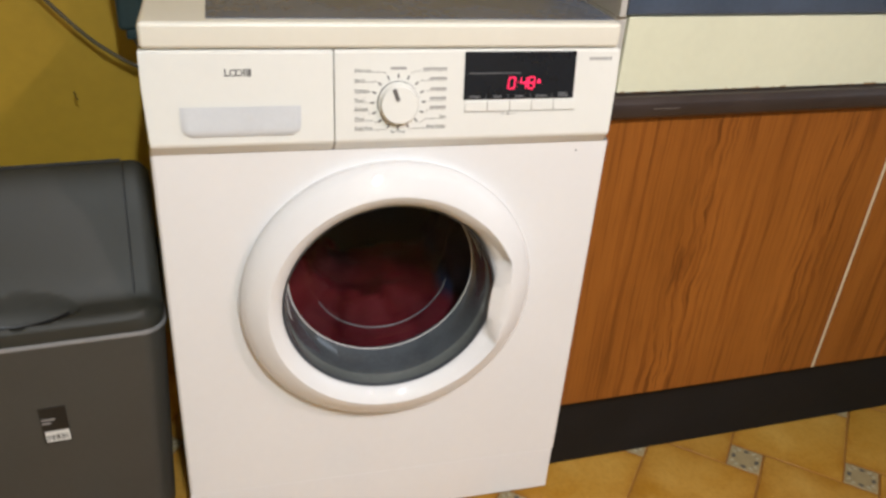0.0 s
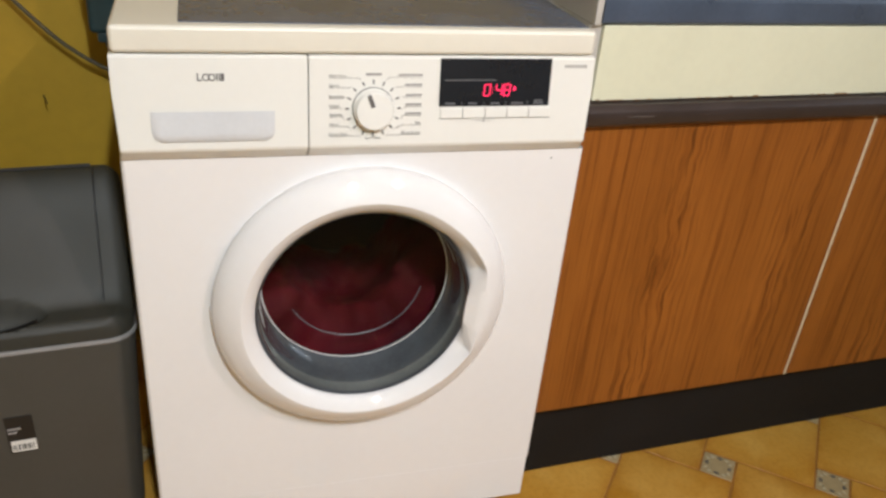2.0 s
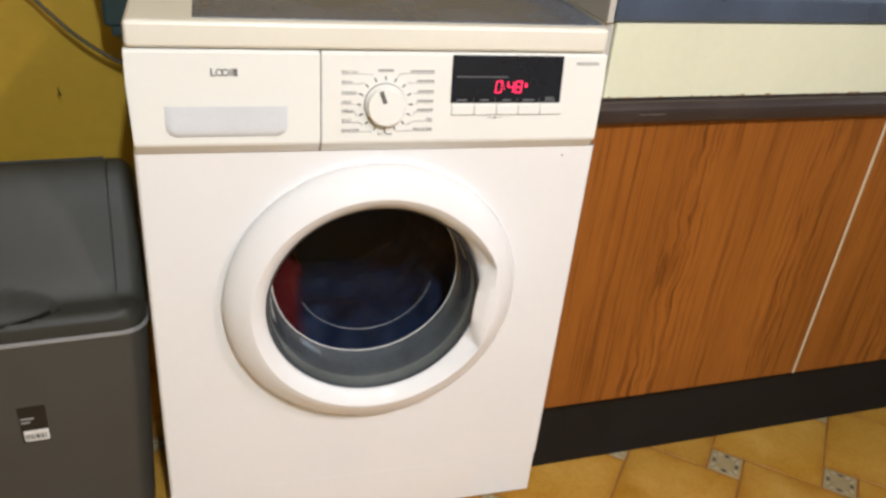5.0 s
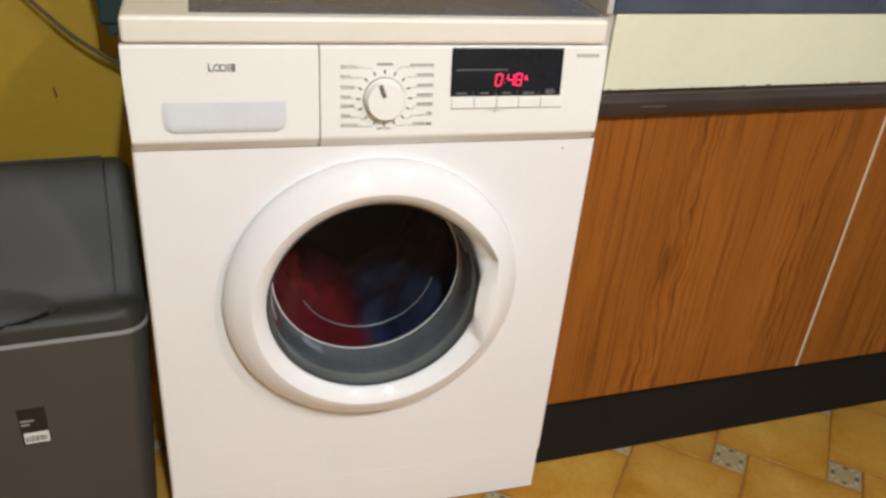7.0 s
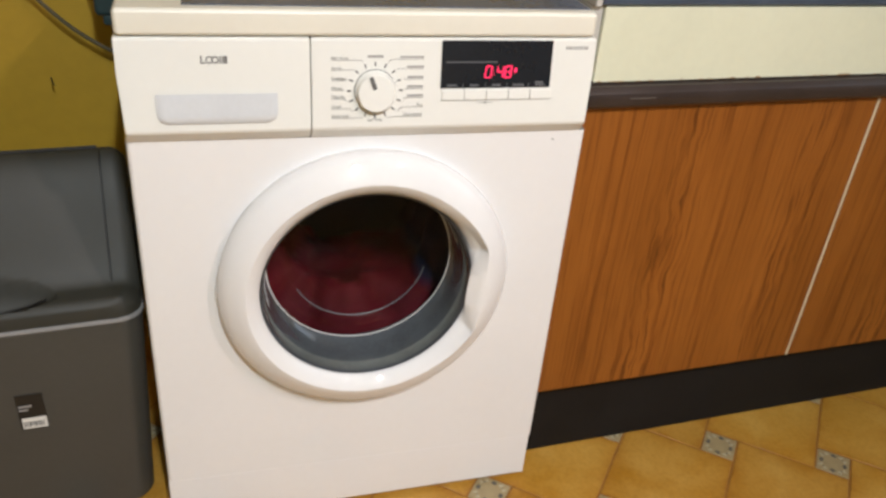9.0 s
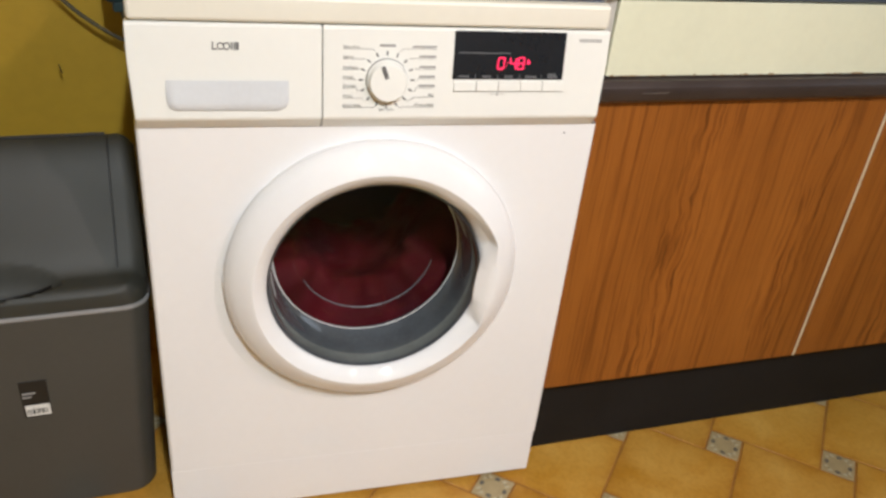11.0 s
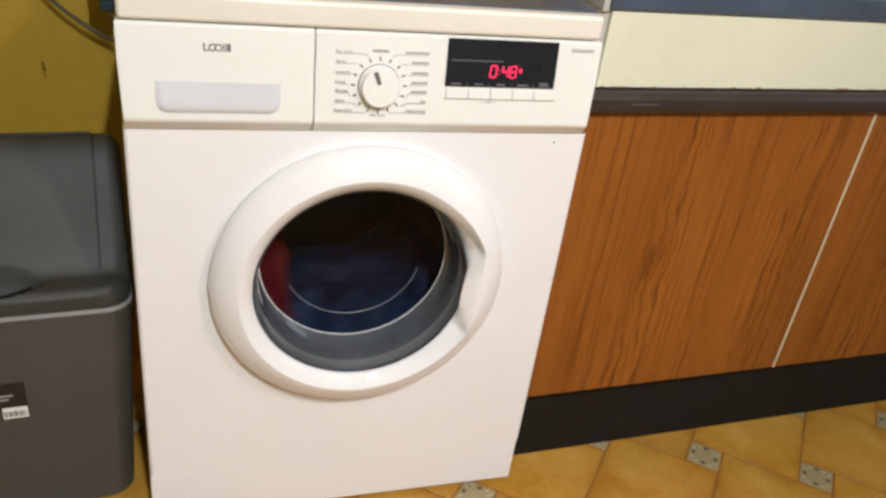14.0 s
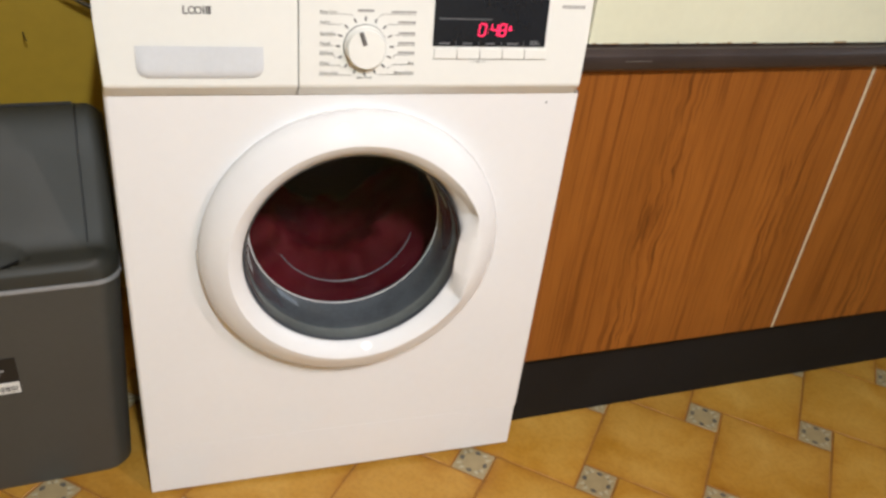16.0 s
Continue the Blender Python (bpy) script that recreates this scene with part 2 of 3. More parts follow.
# ------------------------------------------------------------------ mesh helpers
def part(name, bm, material, parent=None, label="", smooth=True, weighted=True):
    me = bpy.data.meshes.new(name)
    bmesh.ops.recalc_face_normals(bm, faces=bm.faces)
    bm.to_mesh(me)
    bm.free()
    if material:
        me.materials.append(material)
    if smooth:
        me.shade_smooth()
        me.set_sharp_from_angle(angle=radians(38))
    ob = new(name, me)
    if smooth and weighted:
        ob.modifiers.new("even_faces", "WEIGHTED_NORMAL").keep_sharp = True
    ob.parent = parent
    if label:
        tagged(ob, label)
    return ob


def thing(name, label, category, m=None, group="", kind=""):
    ob = new(name)
    if m is not None:
        ob.matrix_world = m
    return tagged(ob, label, category, group, kind)


def box(x0, x1, y0, y1, z0, z1, bev=0.0, seg=2, bm=None):
    made = bmesh.new()
    bmesh.ops.create_cube(made, size=1)
    bmesh.ops.transform(made, verts=made.verts, matrix=Matrix.Translation(((x0 + x1) / 2, (y0 + y1) / 2, (z0 + z1) / 2)) @ Matrix.Diagonal((x1 - x0, y1 - y0, z1 - z0, 1)))
    if bev:
        bmesh.ops.bevel(made, geom=made.edges[:], offset=bev, segments=seg, affect="EDGES", profile=0.5)
    if bm is None:
        return made
    me = bpy.data.meshes.new("joined")
    made.to_mesh(me)
    made.free()
    bm.from_mesh(me)
    bpy.data.meshes.remove(me)
    return bm


def prism(pts, x0, x1, bev=0.0):
    """An outline of (y, z) drawn out along x."""
    bm = bmesh.new()
    a = [bm.verts.new((x0, y, z)) for y, z in pts]
    b = [bm.verts.new((x1, y, z)) for y, z in pts]
    bm.faces.new(a)
    bm.faces.new(b[::-1])
    for i in range(len(pts)):
        j = (i + 1) % len(pts)
        bm.faces.new((a[i], a[j], b[j], b[i]))
    if bev:
        bmesh.ops.recalc_face_normals(bm, faces=bm.faces)
        bmesh.ops.bevel(bm, geom=[e for e in bm.edges if e.calc_face_angle(0) > 0.5], offset=bev, segments=2, affect="EDGES")
    return bm


def plate(pts, y0, y1, bev=0.0):
    """An outline of (x, z) drawn out along y."""
    bm = bmesh.new()
    a = [bm.verts.new((x, y0, z)) for x, z in pts]
    b = [bm.verts.new((x, y1, z)) for x, z in pts]
    bm.faces.new(a)
    bm.faces.new(b[::-1])
    for i in range(len(pts)):
        j = (i + 1) % len(pts)
        bm.faces.new((a[i], a[j], b[j], b[i]))
    if bev:
        bmesh.ops.recalc_face_normals(bm, faces=bm.faces)
        bmesh.ops.bevel(bm, geom=[e for e in bm.edges if e.calc_face_angle(0) > 0.5], offset=bev, segments=2, affect="EDGES")
    return bm


def lathe(profile, cx, cz, seg=96, rfun=None, bm=None, close=False):
    """A profile of (radius, y) turned about the line x = cx, z = cz."""
    bm = bm or bmesh.new()
    rings = []
    for k, (r, y) in enumerate(profile):
        if r < 1e-6:
            rings.append([bm.verts.new((cx, y, cz))])
            continue
        ring = []
        for i in range(seg):
            a = 2 * math.pi * i / seg
            q = rfun(a, r, k) if rfun else r
            ring.append(bm.verts.new((cx + q * math.cos(a), y, cz + q * math.sin(a))))
        rings.append(ring)
    pairs = list(zip(rings, rings[1:])) + ([(rings[-1], rings[0])] if close else [])
    for p, q in pairs:
        for i in range(seg):
            j = (i + 1) % seg
            if len(p) == 1 and len(q) == 1:
                continue
            if len(p) == 1:
                bm.faces.new((p[0], q[i], q[j]))
            elif len(q) == 1:
                bm.faces.new((p[i], p[j], q[0]))
            else:
                bm.faces.new((p[i], p[j], q[j], q[i]))
    return bm


def tube(points, radius, seg=10):
    """A round cord along points, smoothed."""
    fine = []
    pts = [Vector(p) for p in points]
    pts = [2 * pts[0] - pts[1]] + pts + [2 * pts[-1] - pts[-2]]
    for i in range(1, len(pts) - 2):
        p0, p1, p2, p3 = pts[i - 1:i + 3]
        for s in range(8):
            u = s / 8
            fine.append(0.5 * ((2 * p1) + (p2 - p0) * u + (2 * p0 - 5 * p1 + 4 * p2 - p3) * u * u + (3 * p1 - p0 - 3 * p2 + p3) * u ** 3))
    fine.append(pts[-2])
    bm = bmesh.new()
    rings = []
    for i, p in enumerate(fine):
        d = (fine[min(i + 1, len(fine) - 1)] - fine[max(i - 1, 0)]).normalized()
        side = d.orthogonal().normalized() if i == 0 else (side - d * side.dot(d)).normalized()
        up = d.cross(side)
        rings.append([bm.verts.new(p + radius * (math.cos(2 * math.pi * k / seg) * side + math.sin(2 * math.pi * k / seg) * up)) for k in range(seg)])
    for a, b in zip(rings, rings[1:]):
        for k in range(seg):
            bm.faces.new((a[k], a[(k + 1) % seg], b[(k + 1) % seg], b[k]))
    bm.faces.new(rings[0])
    bm.faces.new(rings[-1][::-1])
    return bm


def lettering(text, height, align="LEFT"):
    """A flat mesh of built-in lettering in the x-z plane, facing -y."""
    cu = bpy.data.curves.new("text", "FONT")
    cu.body, cu.size, cu.align_x, cu.extrude = text, height, align, 0.0001
    cu.resolution_u = 3
    ob = bpy.data.objects.new("text", cu)
    scene.collection.objects.link(ob)
    me = bpy.data.meshes.new_from_object(ob.evaluated_get(bpy.context.evaluated_depsgraph_get()))
    bpy.data.objects.remove(ob)
    bm = bmesh.new()
    bm.from_mesh(me)
    bpy.data.meshes.remove(me)
    bmesh.ops.transform(bm, verts=bm.verts, matrix=pose(0, 0, 0, 90))
    return bm


# ------------------------------------------------------------------ the room
K = pose(0.622, 0.028, 0, 0, 0, 2.75)      # the line of the kitchen units: u along it, v into it
WALL_V = 0.60
X0, X1, Y0, H = -1.9, 2.6, -2.45, 2.4

floor = tagged(part("floor", box(X0 - 0.2, X1 + 0.2, Y0 - 0.2, 1.1, -0.06, -0.0013), GROUT), "brown grout bed under ochre floor tiles", "floor", kind="structure")
wall_north = part("wall_north", box(X0 - 0.7, X1 + 0.4, WALL_V, WALL_V + 0.12, 0, H), YELLOW)
wall_north.matrix_world = K
tagged(wall_north, "mustard yellow painted plaster wall with scuffs", "wall", kind="structure")
wall_west = tagged(part("wall_west", box(X0 - 0.12, X0, Y0, 0.46, 0, H), SIDEWALL), "ochre-brown painted plaster wall", "wall", kind="structure")
wall_south = tagged(part("wall_south", box(X0 - 0.12, X1 + 0.12, Y0 - 0.12, Y0, 0, H), SOUTHWALL), "beige painted plaster wall", "wall", kind="structure")
bm = box(X1, X1 + 0.12, Y0, -1.46, 0, H)
box(X1, X1 + 0.12, -0.34, 0.68, 0, H, bm=bm)
box(X1, X1 + 0.12, -1.46, -0.34, 0, 0.98, bm=bm)
box(X1, X1 + 0.12, -1.46, -0.34, 2.02, H, bm=bm)
wall_east = tagged(part("wall_east", bm, SIDEWALL), "ochre-brown painted wall with a window opening", "wall", kind="structure")
ceiling = tagged(part("ceiling", box(X0 - 0.12, X1 + 0.12, Y0 - 0.12, 0.95, H, H + 0.1), CEIL), "plain white painted ceiling", "ceiling", kind="structure")
window_1 = thing("window_1", "white painted window with two panes", "window", pose(X1 + 0.06, -0.9, 0.98, 0, 0, 90), kind="structure")
bm = box(-0.56, -0.51, -0.03, 0.03, 0, 1.04)
box(0.51, 0.56, -0.03, 0.03, 0, 1.04, bm=bm)
box(-0.51, 0.51, -0.03, 0.03, 0, 0.05, bm=bm)
box(-0.51, 0.51, -0.03, 0.03, 0.99, 1.04, bm=bm)
box(-0.025, 0.025, -0.03, 0.03, 0.05, 0.99, bm=bm)
part("window_frame", bm, PAINT, window_1)
for x in (-0.51, 0.025):
    p = part("pane", box(x, x + 0.485, -0.003, 0.003, 0.05, 0.99), PANE, window_1)
    p.visible_shadow = False
lamp_tube = thing("ceiling_light", "white ceiling batten with a short tube", "lamp", pose(0.32, -1.95, H))
part("batten", box(-0.035, 0.035, -0.34, 0.34, -0.045, -0.001, 0.006), PAINT, lamp_tube)
lamp_bulb = thing("ceiling_spot", "white ceiling spot with a warm bulb", "lamp", pose(1.35, -1.70, H))
bm = bmesh.new()
bmesh.ops.create_cone(bm, cap_ends=True, segments=24, radius1=0.05, radius2=0.03, depth=0.10, matrix=Matrix.Translation((0, 0, -0.051)))
part("cup", bm, PAINT, lamp_bulb)
# ------------------------------------------------------------------ the washing machine
W = 0.597
XL, XR = -0.0035, 0.6025                  # the sides under the slightly narrower lid
XB = 0.6110                                 # the sheet below the panel bulges a little past it
CX, CZ = 0.303, 0.458                       # the axis of door and drum
machine = thing("washing_machine", "white front-loading washing machine running, laundry turning behind its round door", "washing machine")


def panel_y(z):
    """The sloping face of the control panel."""
    return -0.005 - 0.013 * (0.814 - z) / 0.104


def on_panel(bm):
    for v in bm.verts:
        v.co.y += panel_y(v.co.z)
    return bm


# the front sheet, with its round hole, and the rounded side edges
bm = bmesh.new()
SEG = 96
Z0, Z1 = 0.1015, 0.6843
inner, mid, outer, back = [], [], [], []
for i in range(SEG):
    a = 2 * math.pi * (i + 0.5) / SEG
    c, s = math.cos(a), math.sin(a)
    inner.append(bm.verts.new((CX + 0.188 * c, 0.0, CZ + 0.188 * s)))
    back.append(bm.verts.new((CX + 0.184 * c, 0.03, CZ + 0.184 * s)))
    ex = (XB - 0.006 - CX) if c > 0 else (CX - XL - 0.006)
    ez = (Z1 - CZ) if s > 0 else (CZ - Z0)
    k = min(ex / max(abs(c), 1e-6), ez / max(abs(s), 1e-6))
    outer.append(bm.verts.new((CX + k * c, 0.0, CZ + k * s)))
for i in range(SEG):
    j = (i + 1) % SEG
    bm.faces.new((inner[i], inner[j], outer[j], outer[i]))
    bm.faces.new((inner[i], inner[j], back[j], back[i]))
for sx in (0, 1):
    for sz in (0, 1):
        x, z = (XB - 0.006 if sx else XL + 0.006), (Z1 if sz else Z0)
        near = sorted(outer, key=lambda v: (v.co - Vector((x, 0, z))).length)[:2]
        near_z = [v for v in near]
        cv = bm.verts.new((x, 0, z))
        bm.faces.new((near_z[0], near_z[1], cv))
part("front_panel", bm, ENAMEL, machine, smooth=False)

for sx in (0, 1):
    bm = bmesh.new()
    strip = []
    for k in range(7):
        a = math.pi / 2 * k / 6
        x, y = 0.006 - 0.006 * math.sin(a), 0.006 - 0.006 * math.cos(a)
        x = XB - x if sx else XL + x
        strip.append((bm.verts.new((x, y, Z0)), bm.verts.new((x, y, 0.6843))))
    x = XB if sx else XL
    strip.append((bm.verts.new((x, 0.02, Z0)), bm.verts.new((x, 0.02, 0.6843))))
    for (a0, a1), (b0, b1) in zip(strip, strip[1:]):
        bm.faces.new((a0, b0, b1, a1))
    x0, x1 = (XB - 0.004, XB) if sx else (XL, XL + 0.004)
    box(x0, x1, 0.0201, 0.50, 0.102, 0.6843, bm=bm)
    x0, x1 = (XR - 0.004, XR) if sx else (XL, XL + 0.004)
    box(x0, x1, 0.0201, 0.50, 0.6843, 0.816, bm=bm)
    part("side_panel", bm, ENAMEL, machine)
part("back_panel", box(XL + 0.004, XR - 0.004, 0.494, 0.50, 0.03, 0.816), ENAMEL, machine)
bm = box(XL, XB - 0.003, 0.0003, 0.49, 0.009, 0.1012, 0.0025, 2)
for v in bm.verts:                          # it sits a little lower on its left foot
    if v.co.z < 0.02:
        v.co.z += 0.006 * (v.co.x / W - 0.75)
part("kick_plate", bm, ENAMEL, machine)
for x in (0.05, W - 0.05):
    for y in (0.05, 0.44):
        bm = bmesh.new()
        bmesh.ops.create_cone(bm, cap_ends=True, segments=20, radius1=0.024, radius2=0.018, depth=0.012, matrix=Matrix.Translation((x, y, 0.006)))
        part("foot", bm, DARKPLASTIC, machine, "black rubber levelling foot")
lid = part("lid", box(-0.001, W + 0.001, -0.006, 0.51, 0.8175, 0.850, 0.006, 3), LIDPAINT, machine, "cream-white plastic lid")
part("lid_inlay", box(0.075, W - 0.004, 0.010, 0.495, 0.8495, 0.8515, 0.0008, 1), LIDTOP, lid, "dark slate grey inlay of the lid")

PROFILE = [(-0.003, 0.8160), (-0.0052, 0.8140), (-0.0100, 0.774), (-0.0180, 0.7060), (-0.0182, 0.7030), (-0.0165, 0.7000), (-0.0010, 0.6845), (0.02, 0.6845), (0.02, 0.8160)]


def panel_piece(x0, x1):
    """A length of the panel; its outer ends draw in a little towards the lip."""
    bm = prism(PROFILE, x0, x1, 0.0012)
    for v in bm.verts:
        k = max(0.0, min(1.0, (0.735 - v.co.z) / 0.03)) * max(0.0, min(1.0, -v.co.y / 0.016))
        v.co.x += -0.0035 * k if v.co.x > 0.55 else (0.0035 * k if v.co.x < 0.02 else 0.0)
    return bm


drawer = part("detergent_drawer", panel_piece(XL + 0.0005, 0.2216), FASCIA, machine, "white detergent drawer front with a pale grey grip")
fascia = part("control_panel", panel_piece(0.2230, XR - 0.0005), FASCIA, machine, "white plastic control panel")

# the grip: a scooped pale recess with rounded lower corners
bm = bmesh.new()
cols, rows_n = 40, 10
grid = []
for r in range(rows_n + 1):
    line = []
    for c in range(cols + 1):
        u, v = c / cols, r / rows_n
        half = 0.0715
        # the lower corners draw in along a quarter circle
        drop = max(0.0, v - 0.62) / 0.38
        half -= 0.011 * (1 - math.sqrt(max(0.0, 1 - drop * drop)))
        x = 0.1095 + (2 * u - 1) * half
        z = 0.7505 - 0.0365 * v
        edge = min(u, 1 - u) * 2 * half
        bulge = 0.0055 * min(1, edge / 0.006) * min(1.0, (1 - v) / 0.25) ** 0.5 * (0.25 + 0.75 * v)
        line.append(bm.verts.new((x, -0.0012 - 0.6 * bulge, z)))
    grid.append(line)
for r in range(rows_n):
    for c in range(cols):
        bm.faces.new((grid[r][c], grid[r][c + 1], grid[r + 1][c + 1], grid[r + 1][c]))
part("grip", on_panel(bm), SCOOP, drawer, "pale translucent grey grip")
# the maker's mark, as plain dark shapes: bars and rings
for x, w, h in ((0.0925, 0.0017, 0.0092), (0.0942, 0.0042, 0.0016), (0.1146, 0.0017, 0.0090), (0.1176, 0.0017, 0.0090), (0.1198, 0.0036, 0.0090)):
    part("printed_mark", on_panel(box(x, x + w, -0.0006, 0.0, 0.7862, 0.7862 + h)), PRINT, drawer, "dark grey printed mark", smooth=False)
for x in (0.1026, 0.1094):
    part("printed_mark", on_panel(lathe([(0.0044, 0.0), (0.0044, -0.0006), (0.0029, -0.0006), (0.0029, 0.0)], x, 0.7905, 28)), PRINT, drawer, "dark grey printed mark", smooth=False)

# the programme knob with its scale
KX, KZ = 0.3030, 0.7515
knob = part("knob", on_panel(lathe([(0.0262, 0.0), (0.0262, -0.004), (0.0245, -0.0055), (0.0238, -0.0115), (0.0226, -0.0132), (0.0, -0.0138)], KX, KZ, 64)), FASCIA, machine, "round white programme knob")
part("knob_collar", on_panel(lathe([(0.0268, 0.0), (0.0268, -0.0012), (0.0262, -0.0013)], KX, KZ, 64)), PRINT, knob)
bm = box(-0.0026, 0.0026, -0.0147, -0.0130, 0.0062, 0.0222, 0.0004, 1)
bmesh.ops.transform(bm, verts=bm.verts, matrix=pose(KX, 0, KZ, 0, -20, 0))
part("pointer", on_panel(bm), PRINT, knob, "dark grey pointer stripe")
for i in range(16):
    a = math.radians(90 + 22.5 * i)
    bm = box(-0.0010, 0.0010, -0.0004, 0.0, 0.0305, 0.0358)
    bmesh.ops.transform(bm, verts=bm.verts, matrix=pose(KX, 0, KZ, 0, 90 - math.degrees(a), 0))
    part("tick", on_panel(bm), PRINT, fascia, smooth=False)
LEFT = [("Baby Care", 0.7905), ("Sports", 0.7785), ("Synthetic", 0.7655), ("Mixed", 0.7535), ("Delicate", 0.7425), ("Wool", 0.7300), ("Drain Only", 0.7180)]
RIGHT = [("", 0.7915, 0.031), ("", 0.7795, 0.022), ("", 0.7665, 0.021), ("", 0.7545, 0.021), ("", 0.7430, 0.021), ("Eco", 0.7310, 0.009), ("Rinse & Spin", 0.7185, 0.024)]


def legend(text, x, z, width, right):
    if text:
        bm = lettering(text, 0.0050, "RIGHT" if right else "LEFT")
        bmesh.ops.transform(bm, verts=bm.verts, matrix=Matrix.Translation((x, -0.0003, z)))
    else:
        x0, x1 = (x - width, x) if right else (x, x + width)
        bm = box(x0, x1, -0.0004, 0.0, z + 0.0005, z + 0.0028)
    part("printed_word", on_panel(bm), PALEPRINT if not text else PRINT, fascia, smooth=False)


def rule(p, q, thick=0.0005):
    (ax, az), (bx, bz) = p, q
    d = math.hypot(bx - ax, bz - az)
    bm = box(0, d, -0.0003, 0.0, -thick / 2, thick / 2)
    bmesh.ops.transform(bm, verts=bm.verts, matrix=pose(ax, 0, az, 0, -math.degrees(math.atan2(bz - az, bx - ax)), 0))
    part("printed_rule", on_panel(bm), PRINT, fascia, smooth=False)


for i, (text, z) in enumerate(LEFT):
    legend(text, 0.2475, z, 0.014, False)
    a = math.radians(112.5 + 22.5 * i)
    tx, tz = KX + 0.038 * math.cos(a), KZ + 0.038 * math.sin(a)
    bend = min(tx - 0.003, 0.2475 + (0.040 if i in (0, 6) else 0.026 + 0.002 * (3 - abs(3 - i)) * -1))
    rule((0.2475, z - 0.0012), (bend, z - 0.0012))
    rule((bend, z - 0.0012), (tx - 0.001, tz if abs(tz - z) < 0.012 else z - 0.004 * (1 if tz < z else -1)))
for i, (text, z, w) in enumerate(RIGHT):
    legend(text, 0.3655, z, w, True)
    a = math.radians(67.5 - 22.5 * i)
    tx, tz = KX + 0.038 * math.cos(a), KZ + 0.038 * math.sin(a)
    bend = max(tx + 0.003, 0.3655 - (0.042 if i in (0, 6) else 0.026))
    rule((0.3655, z - 0.0012), (bend, z - 0.0012))
    rule((bend, z - 0.0012), (tx + 0.001, tz if abs(tz - z) < 0.012 else z - 0.004 * (1 if tz < z else -1)))
bm = lettering("Spin Only", 0.0050, "CENTER")
bmesh.ops.transform(bm, verts=bm.verts, matrix=Matrix.Translation((KX, -0.0003, 0.7125)))
part("printed_word", on_panel(bm), PRINT, fascia, smooth=False)
part("printed_word", on_panel(box(KX - 0.010, KX + 0.010, -0.0004, 0, 0.7925, 0.7955)), PALEPRINT, fascia, smooth=False)

# the display and its buttons
display = part("display", on_panel(box(0.3885, 0.5400, -0.0012, 0.0, 0.7530, 0.8138, 0.0005, 1)), DISPLAY, machine, "black glossy display showing red time digits")
SEGS = {"0": "abcdef", "4": "bcfg", "8": "abcdefg"}


def digit(ch, x, z, w=0.0080, h=0.0145, t=0.0011):
    lean = 0.10
    bm = bmesh.new()
    spots = {"a": (0.5, 1, 1), "g": (0.5, 0.5, 1), "d": (0.5, 0, 1), "f": (0, 0.75, 0), "b": (1, 0.75, 0), "e": (0, 0.25, 0), "c": (1, 0.25, 0)}
    for s in SEGS[ch]:
        u, v, flat = spots[s]
        cx_, cz_ = x + u * w, z + v * h
        if flat:
            box(cx_ - w / 2 + 0.0005, cx_ + w / 2 - 0.0005, -0.0018, -0.0010, cz_ - t / 2, cz_ + t / 2, bm=bm)
        else:
            box(cx_ - t / 2, cx_ + t / 2, -0.0018, -0.0010, cz_ - h / 4 + 0.0004, cz_ + h / 4 - 0.0004, bm=bm)
    for v_ in bm.verts:
        v_.co.x += lean * (v_.co.z - z)
    part("led_digit", on_panel(bm), LED, display, "glowing red digit", smooth=False)


digit("0", 0.4478, 0.7668)
digit("4", 0.4640, 0.7668)
digit("8", 0.4748, 0.7668)
bm = box(0.4595, 0.4604, -0.0018, -0.001, 0.7700, 0.7709)
box(0.4600, 0.4609, -0.0018, -0.001, 0.7747, 0.7756, bm=bm)
part("led_colon", on_panel(bm), LED, display, smooth=False)
bm = box(0.4880, 0.4916, -0.0018, -0.001, 0.7738, 0.7762)
box(0.4888, 0.4908, -0.0018, -0.001, 0.7765, 0.7788, bm=bm)
part("led_symbol", on_panel(bm), LED, display, "small glowing red lock symbol", smooth=False)
part("printed_line", on_panel(box(0.3950, 0.4640, -0.0016, -0.001, 0.7862, 0.7874)), DIMPRINT, display, smooth=False)
for i, w in enumerate((0.014, 0.012, 0.012, 0.016, 0.014)):
    x = 0.4035 + i * 0.0305
    part("printed_word", on_panel(box(x - w / 2, x + w / 2, -0.0016, -0.001, 0.7558, 0.7580)), DIMPRINT, display, smooth=False)
part("printed_word", on_panel(box(0.5185, 0.5300, -0.0016, -0.001, 0.7590, 0.7610)), DIMPRINT, display, smooth=False)
for i in range(1, 5):
    x = 0.3885 + i * 0.0303
    part("printed_divider", on_panel(box(x - 0.0003, x + 0.0003, -0.0016, -0.001, 0.7545, 0.7595)), DIMPRINT, display, smooth=False)
for i in range(5):
    x = 0.3905 + i * 0.0305
    part("button", on_panel(box(x + 0.0003, x + 0.0300, -0.0022, 0.0, 0.7378, 0.7505, 0.0006, 1)), FASCIA, machine, "flat white push button")
part("button_shadow_gap", on_panel(box(0.3900, 0.5432, -0.0008, 0.0, 0.7370, 0.7376)), PRINT, fascia, smooth=False)
for i in range(1, 5):
    x = 0.3905 + i * 0.0305
    part("button_gap", on_panel(box(x - 0.0003, x + 0.0002, -0.0010, 0.0, 0.7376, 0.7505)), PRINT, fascia, smooth=False)
part("printed_symbol", on_panel(box(0.4495, 0.4513, -0.0005, 0.0, 0.7325, 0.7347)), PRINT, fascia, smooth=False)
part("printed_symbol", on_panel(box(0.4400, 0.4610, -0.0004, 0.0, 0.7334, 0.7339)), PALEPRINT, fascia, smooth=False)
